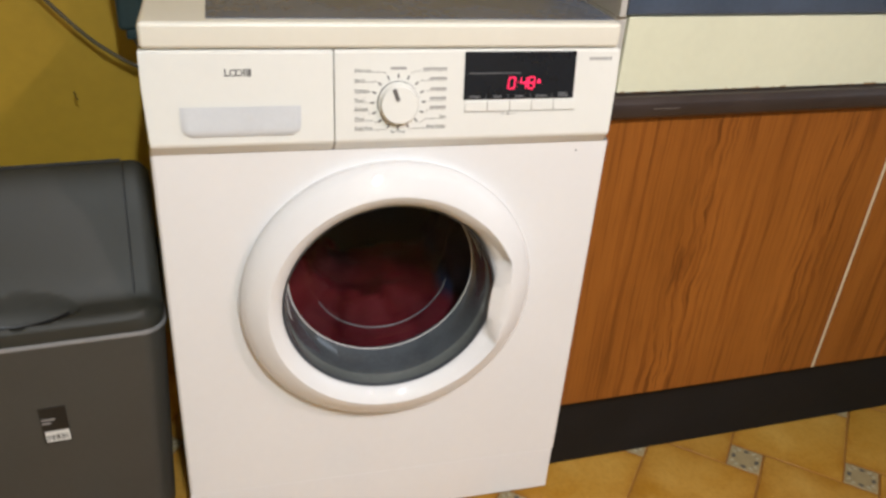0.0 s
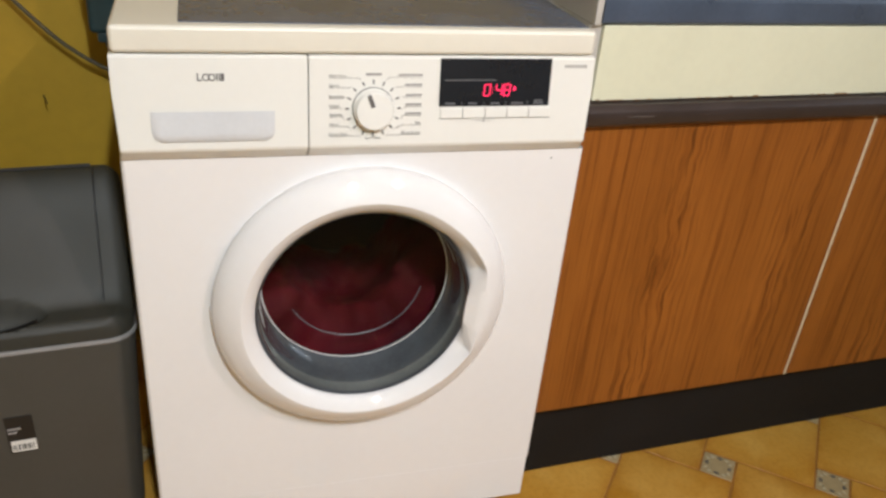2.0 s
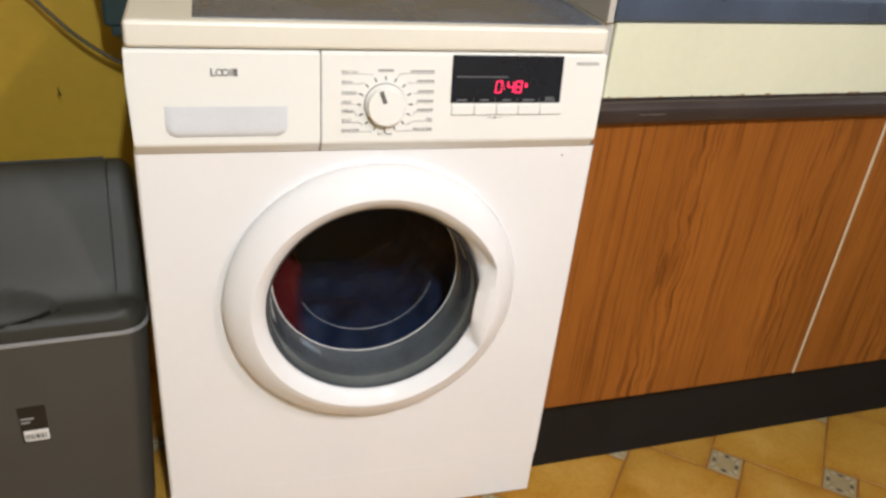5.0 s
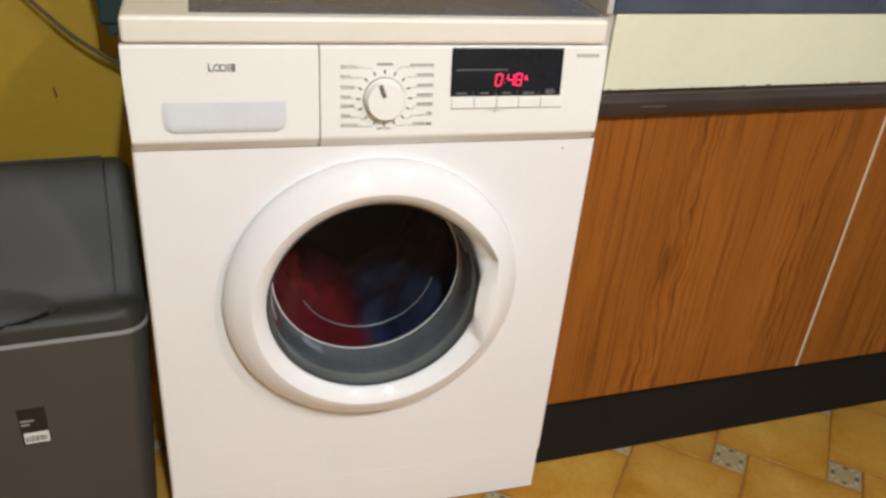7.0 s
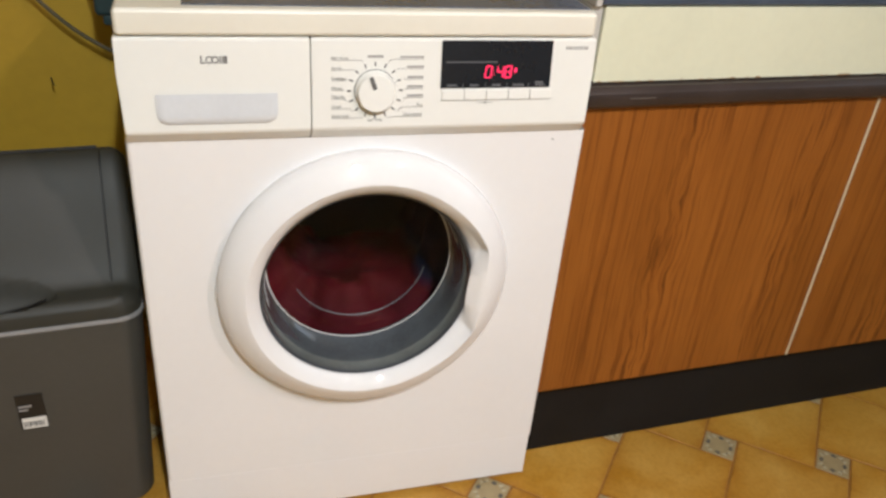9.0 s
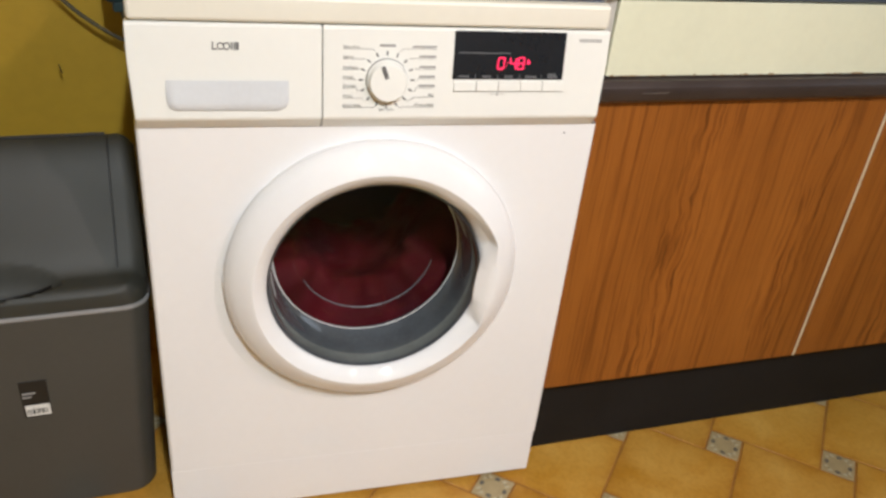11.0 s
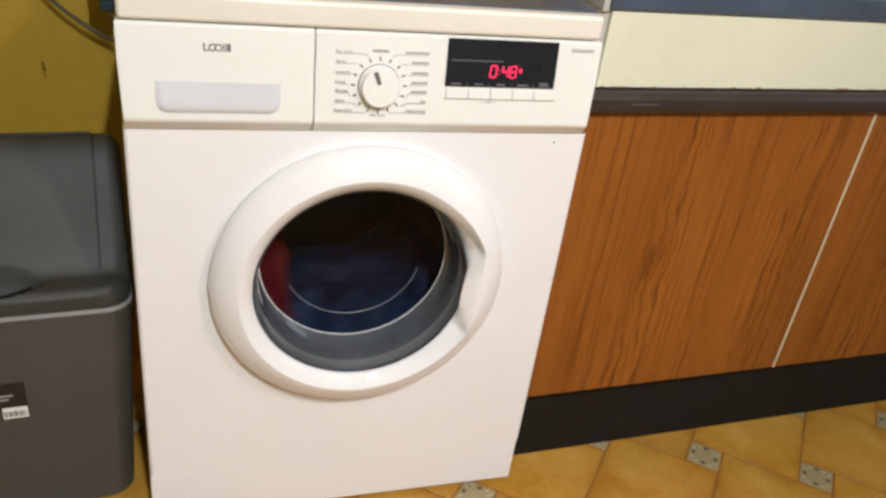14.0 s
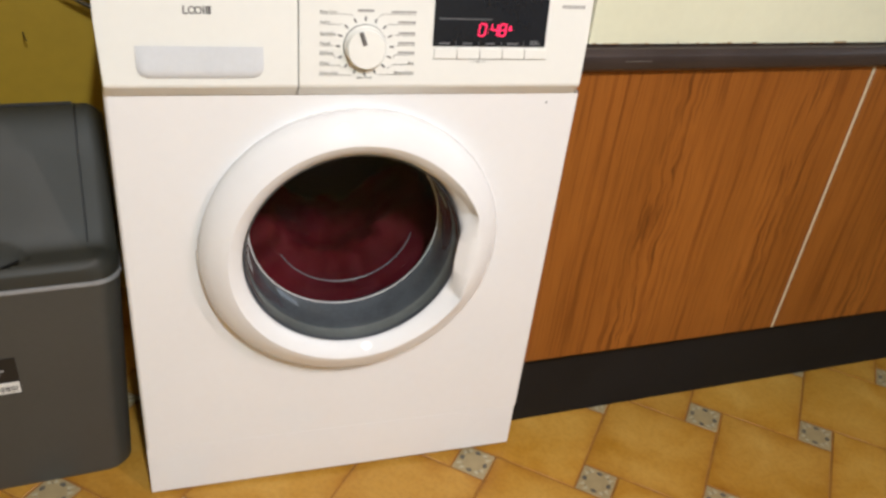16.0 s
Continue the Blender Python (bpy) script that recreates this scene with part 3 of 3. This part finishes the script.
for k in range(9):
    x = 0.5590 + 0.0036 * k
    part("printed_code", on_panel(box(x, x + 0.0023, -0.0005, 0.0, 0.8020, 0.8062)), PALEPRINT, fascia, "small grey printed code", smooth=False)
bm = bmesh.new()
bmesh.ops.create_uvsphere(bm, u_segments=12, v_segments=8, radius=0.0013, matrix=Matrix.Translation((0.563, 0.0, 0.671)))
part("plug", bm, DARKPLASTIC, machine)


# the round door
RI = 0.1558


def opening(a, r, k):
    """The inner edge of the white ring: a circle, with the grip bowed in between two nicks at its right."""
    if k >= 15:
        return r
    d = math.degrees(math.atan2(math.sin(a), math.cos(a))) + 4.0
    base = RI
    if abs(d) < 23.5:
        base = 0.1470 + 0.0260 * (abs(d) / 23.5) ** 2.3
    elif abs(d) < 58:
        base = RI + 0.0172 * ((58 - abs(d)) / 34.5) ** 1.3
    w = min(1.0, max(0.0, (0.182 - r) / (0.182 - RI)))
    if k > 12:
        w *= 0.85 if k == 13 else 0.3
    return r + (base - RI) * w


DOOR = [(0.2085, 0.0010), (0.2100, -0.0050), (0.2110, -0.0120), (0.2104, -0.0175), (0.2080, -0.0225), (0.2035, -0.0275), (0.1980, -0.0318), (0.1920, -0.0354), (0.1860, -0.0386), (0.1800, -0.0416), (0.1738, -0.0434), (0.1662, -0.0396), (RI, -0.0303), (0.1545, -0.0278), (0.1540, -0.0220), (0.1537, -0.0140), (0.1535, 0.0020)]
door = part("door", lathe(DOOR, CX, CZ, 288, opening), ENAMEL, machine, "round white plastic door ring with a finger grip", weighted=False)
# grey ring painted in for the shade in the groove round the door
part("groove_shade", lathe([(0.2109 + 0.0007 * math.cos(2 * math.pi * k / 6), -0.0120 + 0.0007 * math.sin(2 * math.pi * k / 6)) for k in range(6)], CX, CZ, 128, close=True), RIMGREY, door, "thin grey line for the shaded groove round the door ring")
part("hinge", box(CX - 0.2130, CX - 0.2090, -0.012, 0.0, CZ - 0.008, CZ + 0.008, 0.002, 2), PAINT, door)
part("bezel", lathe([(0.1880, 0.006), (0.1530, 0.004), (0.1533, -0.0255), (0.1524, -0.0268), (0.1512, -0.0255), (0.1506, -0.0210)], CX, CZ, 128), DARKPLASTIC, door, "dark grey inner ring")
part("bowl_lip", lathe([(0.1506, -0.0210), (0.1500, -0.0120), (0.1492, -0.0070), (0.1476, -0.0040)], CX, CZ, 128), BOWLLIP, door, "grey translucent lip of the bowl", weighted=False)
part("bowl_wall", lathe([(0.1476, -0.0040), (0.1466, 0.0000), (0.1462, 0.0120), (0.1458, 0.0250), (0.1450, 0.0350), (0.1436, 0.0440), (0.1412, 0.0525)], CX, CZ, 128), BOWLWALL, door, "dark grey tinted glass wall", weighted=False)
part("glass_rim", lathe([(0.1408 + 0.0010 * math.cos(2 * math.pi * k / 8), 0.0525 + 0.0010 * math.sin(2 * math.pi * k / 8)) for k in range(8)], CX, CZ, 128, close=True), RIMGREY, door, "thin pale ring")
bm = lathe([(0.1408, 0.0535), (0.1300, 0.0548), (0.1190, 0.0562), (0.1150, 0.0574), (0.1115, 0.0600), (0.1080, 0.0630), (0.1045, 0.0650), (0.1000, 0.0660), (0.0900, 0.0670), (0.0700, 0.0684), (0.0350, 0.0690), (0.0, 0.0692)], CX, CZ, 128)
for v in bm.verts:                          # the moulded step runs out towards the top of the bowl
    r = math.hypot(v.co.x - CX, v.co.z - CZ)
    plain_y = 0.0535 + 0.06 * (0.1408 - r)
    low = min(1.0, max(0.0, 0.55 + 0.9 * (CZ - v.co.z) / 0.1408))
    v.co.y = plain_y + (v.co.y - plain_y) * low * low * (3 - 2 * low)
glass = part("glass_bowl", bm, GLASS, door, "clear glass bowl of the door with a moulded step", weighted=False)
# grey arc drawn for the light reflected along the moulded step
part("step_reflection", tube([(CX + 0.1068 * math.cos(radians(d)), 0.0628, CZ + 0.1068 * math.sin(radians(d))) for d in range(-152, -8, 6)], 0.0008, 6), RUBBER_GLINT, glass, "grey arc drawn for the reflection along the glass step")
part("gasket", lathe([(0.1860, 0.008), (0.1640, 0.012), (0.1590, 0.030), (0.1600, 0.040), (0.1560, 0.056), (0.1500, 0.066), (0.1520, 0.072), (0.1700, 0.080)], CX, CZ, 96), RUBBER_GLINT, machine, "grey rubber door gasket")
part("tub", lathe([(0.172, 0.078), (0.252, 0.082), (0.252, 0.45), (0.0, 0.455)], CX, CZ + 0.0, 64), DARKPLASTIC, machine)

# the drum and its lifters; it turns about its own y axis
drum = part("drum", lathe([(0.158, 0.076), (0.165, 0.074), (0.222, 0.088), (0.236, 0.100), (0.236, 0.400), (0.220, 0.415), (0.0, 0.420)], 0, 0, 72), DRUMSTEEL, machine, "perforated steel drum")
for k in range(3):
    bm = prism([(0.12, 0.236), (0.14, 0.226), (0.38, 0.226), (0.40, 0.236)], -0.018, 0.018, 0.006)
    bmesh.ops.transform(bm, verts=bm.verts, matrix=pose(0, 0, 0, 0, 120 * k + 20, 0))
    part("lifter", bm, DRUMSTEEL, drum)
drum.matrix_basis = pose(CX, 0, CZ)


def garment(name, material, label, a0, a1, r_in, y0, y1, seed, thick=None, crease=1.0):
    """A wet lump of cloth pressed against the drum, over the angles a0 to a1."""
    bm = bmesh.new()
    na, ny = max(10, int((a1 - a0) / 3)), 22
    grid = []
    for i in range(na + 1):
        u = i / na
        a = math.radians(a0 + (a1 - a0) * u)
        end = min(1.0, 6 * min(u, 1 - u)) ** 0.5
        line = []
        for j in range(ny + 1):
            v = j / ny
            y = y0 + (y1 - y0) * v
            lip = min(1.0, 5 * v + 0.05) ** 0.5 * min(1.0, 5 * (1 - v) + 0.1) ** 0.5
            p = Vector((math.cos(a) * 0.18, y, math.sin(a) * 0.18))
            fold = noise.noise(p * 16 + Vector((seed, 0, 0))) * 0.030 + noise.noise(p * 42 + Vector((0, seed, 0))) * 0.013 + abs(noise.noise(p * 28 + Vector((0, 0, seed)))) * 0.016
            fold *= crease
            r = (thick or 0.228) - ((thick or 0.228) - r_in) * lip * end + fold * end
            r = min(r, 0.230)
            line.append(bm.verts.new((r * math.cos(a), y + 0.5 * fold, r * math.sin(a))))
        grid.append(line)
    for i in range(na):
        for j in range(ny):
            bm.faces.new((grid[i][j], grid[i][j + 1], grid[i + 1][j + 1], grid[i + 1][j]))
    ob = part(name, bm, material)
    ob.matrix_world = pose(CX, 0, CZ)
    return tagged(ob, label, "laundry", "laundry in the drum")


garments = [
    garment("garment", RED, "wet dark red cotton garment in the drum", -62, 122, 0.110, 0.092, 0.385, 3.1),
    garment("garment", BLUE, "wet navy blue cotton garment in the drum", 110, 222, 0.145, 0.092, 0.385, 7.7),
    garment("garment", NAVY, "wet black cotton garment in the drum", 212, 325, 0.118, 0.092, 0.385, 12.4),
    garment("garment", PALE, "white cloth patch on the dark laundry in the drum", 270, 328, 0.086, 0.190, 0.204, 18.9, 0.094, 0.12),
]


# ------------------------------------------------------------------ the kitchen units
def in_units(ob, u=0.0):
    ob.matrix_world = K @ pose(u, 0, 0)
    return ob


UNIT = 0.5365


def base_unit(left):
    unit = thing("base_cabinet", "teak-effect base cabinet with cream drawer front and dark rail", "kitchen cabinet", K, "base cabinets")
    bm = box(0.014, 0.030, 0.020, 0.56, 0.1735, 0.850)
    box(UNIT - 0.020, UNIT - 0.004, 0.020, 0.56, 0.178, 0.850, bm=bm)
    box(0.020, UNIT - 0.020, 0.020, 0.56, 0.1735, 0.194, bm=bm)
    box(0.020, UNIT - 0.020, 0.545, 0.56, 0.194, 0.850, bm=bm)
    box(0.020, UNIT - 0.020, 0.020, 0.56, 0.715, 0.731, bm=bm)
    part("carcass", bm, CARCASS, unit, "pale grey board carcass")
    if left < 0:
        part("end_panel", box(-0.0165, 0.0005, 0.005, 0.56, 0.7435, 0.850), CARCASS, unit, "pale grey end panel")
    d = part("door", box(left + 0.0005, 0.5305, 0.0, 0.018, 0.1735, 0.7045, 0.0012, 1), TEAK, unit, "orange-brown teak-effect door with dark grain")
    part("edging", box(0.5306, 0.5352, -0.0006, 0.016, 0.1735, 0.7045, 0.0008, 1), EDGING, d, "pale worn edge strip")
    rail = [(0.0, 0.7060), (-0.010, 0.7072), (-0.0165, 0.7125), (-0.0185, 0.7230), (-0.0165, 0.7318), (-0.0095, 0.7395), (0.0, 0.7415), (0.018, 0.7415), (0.018, 0.7060)]
    part("rail", prism(rail, left + 0.0015, 0.5345, 0.0008), RAIL, unit, "dark brown finger rail")
    if left < 0:
        part("rail_scuff", box(0.055, 0.098, -0.0190, -0.0170, 0.7238, 0.7250, 0.0003, 1), WORN, unit, "pale scuff on the rail")
    f = part("drawer_front", box(0.0015, 0.5330, -0.001, 0.018, 0.7435, 0.8500, 0.0015, 2), CREAM, unit, "cream laminate drawer front with a grimy lower edge")
    rng = random.Random(4)
    for k in range(26):
        x = 0.004 + 0.5 * rng.random() ** 1.7
        w, h = 0.002 + 0.008 * rng.random(), 0.0006 + 0.0016 * rng.random()
        part("grime", box(x, x + w, -0.0016, 0.0, 0.7434, 0.7440 + h, 0.0002, 1), STAIN, f)
    return unit


first, second = base_unit(-0.0105), base_unit(0.0)
second.matrix_world = K @ pose(UNIT, 0, 0)
third = copy_thing(second, K @ pose(UNIT * 2, 0, 0))
plinth = in_units(part("plinth", box(-0.012, UNIT * 3 + 0.2, 0.032, 0.048, 0.0, 0.1720, 0.001, 1), PLINTH))
tagged(plinth, "black-brown plinth board under the cabinets", "plinth", kind="structure")
worktop = in_units(part("worktop", box(-0.006, UNIT * 3 + 0.2, 0.0, 0.59, 0.8525, 0.8915), WORKTOP))
tagged(worktop, "dark slate blue laminate worktop with rounded front edge", "worktop")
wt = [(0.0, 0.8525), (-0.002, 0.8525), (-0.0050, 0.8545), (-0.0065, 0.8600), (-0.0065, 0.8820), (-0.0050, 0.8880), (-0.0020, 0.8913), (0.0, 0.8913)]
part("end_strip", box(-0.0165, -0.0062, -0.004, 0.40, 0.8505, 0.8905, 0.001, 1), CARCASS, worktop, "pale grey end strip")
part("front_edge", prism(wt, -0.006, UNIT * 3 + 0.2), WORKTOP, worktop, "rounded front edge")

# ------------------------------------------------------------------ the bin
bin_ = thing("waste_bin", "grey plastic kitchen bin with a hinged lid", "bin", pose(-0.205, 0.050, 0, 0, 0, 5))


def rounded(hx, y0, y1, r, n=8):
    """A rounded rectangle as (x, y), anticlockwise."""
    out = []
    for cx_, cy_, s in ((hx - r, y0 + r, -90), (hx - r, y1 - r, 0), (-hx + r, y1 - r, 90), (-hx + r, y0 + r, 180)):
        for k in range(n + 1):
            a = math.radians(s + 90 * k / n)
            out.append((cx_ + r * math.cos(a), cy_ + r * math.sin(a)))
    return out


def loft(sections, cap=True):
    """Outlines of (x, y), each with a height that may depend on y, skinned from below upwards."""
    bm = bmesh.new()
    rings = [[bm.verts.new((x, y, z(y) if callable(z) else z)) for x, y in pts] for pts, z in sections]
    n = len(rings[0])
    for a, b in zip(rings, rings[1:]):
        for i in range(n):
            bm.faces.new((a[i], a[(i + 1) % n], b[(i + 1) % n], b[i]))
    if cap:
        bm.faces.new(rings[0])
        bm.faces.new(rings[-1])
    return bm


part("body", loft([(rounded(0.168, 0.006, 0.254, 0.036), 0.0), (rounded(0.172, 0.002, 0.258, 0.036), 0.008), (rounded(0.190, -0.022, 0.278, 0.036), 0.388)]), BIN, bin_, "dark grey tapered plastic body")
part("rim", loft([(rounded(0.1905, -0.0225, 0.2785, 0.036), 0.388), (rounded(0.1930, -0.0250, 0.2810, 0.038), 0.390), (rounded(0.1930, -0.0250, 0.2810, 0.038), 0.3935), (rounded(0.1915, -0.024, 0.280, 0.036), 0.396)]), BINRIM, bin_, "pale worn rim")


def lid_z(y):
    """The lid: a gentle shelf in front, then a steep curved rise, then flat."""
    u = min(1.0, max(0.0, (y - 0.012) / 0.125))
    back = 0.75 * max(0.0, y - 0.143)
    return -back + 0.424 + 0.163 * (u * u * (3 - 2 * u)) ** 0.85 + 0.10 * max(0.0, min(y, 0.012) + 0.02)


NX, NY = 90, 90
bm = bmesh.new()
top = []
for j in range(NY + 1):
    y = -0.0225 + 0.302 * j / NY
    line = []
    for i in range(NX + 1):
        s = 2 * i / NX - 1
        inset = 0.036 - math.sqrt(max(0, 0.036 ** 2 - max(0.0, 0.036 - (y + 0.0225), 0.036 - (0.2795 - y)) ** 2))
        hx = 0.190 - inset
        edge = max(0.0, abs(s) - 0.88) / 0.12
        z = lid_z(y) - 0.018 * edge ** 2 - 0.010 * max(0.0, 1 - (y + 0.0225) / 0.014) ** 2
        # the hand scoop
        gx, gy = s * hx / 0.078, (y - 0.008) / 0.024
        d2 = gx * gx + gy * gy
        if d2 < 1:
            z -= 0.026 * math.sqrt(1 - d2)
        line.append(bm.verts.new((s * hx, y, z)))
    top.append(line)
for j in range(NY):
    for i in range(NX):
        bm.faces.new((top[j][i], top[j][i + 1], top[j + 1][i + 1], top[j + 1][i]))
edge_loop = top[0] + [l[-1] for l in top[1:]] + top[-1][::-1][1:] + [l[0] for l in top[::-1][1:-1]]
low = [bm.verts.new((v.co.x, v.co.y, 0.394)) for v in edge_loop]
for i in range(len(low)):
    j = (i + 1) % len(low)
    bm.faces.new((edge_loop[i], edge_loop[j], low[j], low[i]))
lid_ob = part("lid", bm, BINLID, bin_, "grey lid with a flap")
# the gap round the flap
for sx in (-1, 1):
    pts = [(sx * (0.152 + 0.003 * k / 10), y, lid_z(y) - 0.0002) for k, y in ((k, 0.022 + 0.118 * k / 10) for k in range(11))]
    part("flap_gap", tube(pts, 0.0016, 6), BLACK, lid_ob)
part("flap_gap", tube([(x, 0.141, lid_z(0.141)) for x in (-0.152, -0.07, 0, 0.07, 0.152)], 0.0036, 6), BLACK, lid_ob)
# black cord that stands for the shadow line in the hand scoop
part("scoop_shadow_line", tube([(x, 0.008 - 0.004 * (x / 0.065) ** 2, lid_z(0.006) - 0.0185 + 0.0165 * (x / 0.065) ** 2) for x in (-0.065, -0.045, -0.02, 0, 0.02, 0.045, 0.065)], 0.0018, 6), BLACK, lid_ob)


def on_front(x0, x1, z0, z1, lift):
    bm = box(x0, x1, -0.0008, 0.0, z0, z1)
    for v in bm.verts:
        v.co.y += 0.0025 - lift - 0.0615 * v.co.z * 1.0
    return bm


label_ = part("label", on_front(0.001, 0.038, 0.207, 0.277, 0.0008), BLACK, bin_, "black product label with a white sticker")
part("sticker", on_front(0.004, 0.037, 0.210, 0.231, 0.0016), WHITE, label_)
rng = random.Random(9)
for k in range(12):
    x = 0.006 + 0.0024 * k
    part("printed_bar", on_front(x, x + 0.0006 + 0.0013 * rng.random(), 0.214, 0.224, 0.0022), BLACK, label_, smooth=False)
for x0, x1, z in ((0.003, 0.021, 0.253), (0.003, 0.015, 0.246)):
    part("printed_bar", on_front(x0, x1, z, z + 0.003, 0.0016), PALEPRINT, label_, smooth=False)

# ------------------------------------------------------------------ the wall's cable and plug
cable = tagged(part("cable", tube([(-0.344, 0.553, 1.104), (-0.296, 0.553, 0.941), (-0.229, 0.553, 0.787), (-0.162, 0.553, 0.700), (-0.106, 0.552, 0.650), (-0.044, 0.550, 0.617), (0.056, 0.545, 0.600)], 0.0036), CABLE), "brown-grey power cable sagging against the wall", "cable")
plug = thing("plug", "dark teal plug hanging beside the wall", "plug", pose(-0.052, 0.46, 0.745))
part("body", box(-0.022, 0.022, -0.014, 0.014, -0.030, 0.040, 0.008, 3), TEAL, plug)
part("collar", box(-0.011, 0.011, -0.009, 0.009, -0.046, -0.028, 0.004, 2), TEAL, plug)
part("flex", tube([(0, 0, -0.044), (0.006, 0.002, -0.058), (0.03, 0.01, -0.068), (0.06, 0.02, -0.066)], 0.0022), CABLE, plug)
part("top", box(-0.026, 0.026, -0.012, 0.016, 0.036, 0.120, 0.008, 3), TEAL, plug)
mark = tagged(part("scuff", tube([(-0.176, 0.5585, 0.574), (-0.1745, 0.5585, 0.566), (-0.172, 0.5585, 0.558)], 0.0014, 6), BLACK), "short dark scuff on the wall", "scuff")

# ------------------------------------------------------------------ the floor tiles
A, B = 0.2095, 0.0640
E1 = Vector((math.cos(radians(-40)), math.sin(radians(-40)), 0))
E2 = Vector((math.cos(radians(50)), math.sin(radians(50)), 0))
LA, LB = A * E1 + B * E2, A * E2 - B * E1
ORG = Vector((1.026, 0.006, 0)) - (A + B / 2) * E1 - B / 2 * E2


def slab(side, name, material):
    g = 0.0019
    bm = box(g, side - g, g, side - g, -0.008, 0.0, 0.0008, 1)
    ob = part(name, bm, material)
    me = ob.data
    bpy.data.objects.remove(ob)
    return me


TURN_T = radians(-40)
big, small = slab(A, "floor_tile", TILE), slab(B, "inset_tile", INSET)


def flat_shape(pts, z):
    bm = bmesh.new()
    vs = [bm.verts.new((x, y, z)) for x, y in pts]
    bm.faces.new(vs)
    low_ = bmesh.ops.extrude_face_region(bm, geom=bm.faces[:])
    for v in [g for g in low_["geom"] if isinstance(g, bmesh.types.BMVert)]:
        v.co.z -= 0.0006
    return bm


def motif(pattern, material):
    bm = bmesh.new()
    for pts in pattern:
        m_ = flat_shape(pts, 0.0005)
        me_ = bpy.data.meshes.new("m")
        m_.to_mesh(me_)
        m_.free()
        bm.from_mesh(me_)
        bpy.data.meshes.remove(me_)
    ob = part("motif", bm, material, smooth=False)
    me = ob.data
    bpy.data.objects.remove(ob)
    return me


h = B / 2
dark_pat, pale_pat = [], []
for k in range(4):
    a = math.pi / 2 * k
    c, s = math.cos(a), math.sin(a)
    turn = lambda p: (h + c * p[0] - s * p[1], h + s * p[0] + c * p[1])
    dark_pat.append([turn(p) for p in ((-0.006, 0.0225), (0.0, 0.0265), (0.006, 0.0225), (0.003, 0.0180), (-0.003, 0.0180))])
    dark_pat.append([turn(p) for p in ((0.0150, 0.0165), (0.0185, 0.0150), (0.0165, 0.0185))])
    pale_pat.append([turn(p) for p in ((0.0085, 0.0215), (0.0185, 0.0265), (0.0145, 0.0170))])
    pale_pat.append([turn(p) for p in ((-0.0085, 0.0215), (-0.0185, 0.0265), (-0.0145, 0.0170))])
dark_me, pale_me = motif(dark_pat, INKDARK), motif(pale_pat, INKPALE)
for i in range(-24, 25):
    for j in range(-24, 25):
        o = ORG + i * LA + j * LB
        if not (X0 < o.x < X1 - A and Y0 + 0.1 < o.y < 0.62):
            continue
        t_ = new("floor_tile", big)
        t_.parent = floor
        t_.matrix_basis = Matrix.Translation(o) @ Matrix.Rotation(TURN_T, 4, "Z")
        s_ = new("inset_tile", small)
        s_.parent = floor
        s_.matrix_basis = Matrix.Translation(o + A * E1) @ Matrix.Rotation(TURN_T, 4, "Z")
        for nm, me in (("dark_motif", dark_me), ("pale_motif", pale_me)):
            q = new(nm, me)
            q.parent = s_


# ------------------------------------------------------------------ what moves
TURNS = [(0.28, 0), (0.92, 1), (1.56, 2), (2.20, 3), (2.85, 4), (3.49, 5), (4.13, 6), (7.36, 11), (8.00, 12), (11.20, 17), (11.84, 18), (12.49, 19), (13.14, 20), (13.78, 21), (14.40, 22), (15.01, 23), (15.61, 24), (16.21, 25)]


def turned(t):
    """The drum's turns since its first pass: a little under 94 a minute, quicker at the end."""
    if t < 0.28:
        return (t - 0.28) / 0.64
    return float(np.interp(t, [a for a, n in TURNS], [n for a, n in TURNS]))


def motions():
    # anticlockwise as seen from the front
    rows = [(k * 0.1, pose(CX, 0, CZ, 0, -360 * turned(k * 0.1), 0)) for k in range(161)]
    for ob in [drum] + garments[:3]:
        walk(ob, rows)
    # the white patch lies open at the foot of each turn and sinks back among the folds as it is carried up
    out = Vector((math.cos(radians(299)), 0, math.sin(radians(299))))
    patch = []
    for t, m in rows:
        n = turned(t)
        s = min(1.0, max(0.0, (abs(n - round(n)) - 0.13) / 0.06))
        patch.append((t, m @ Matrix.Translation(out * 0.075 * s)))
    walk(garments[3], patch)


motions()
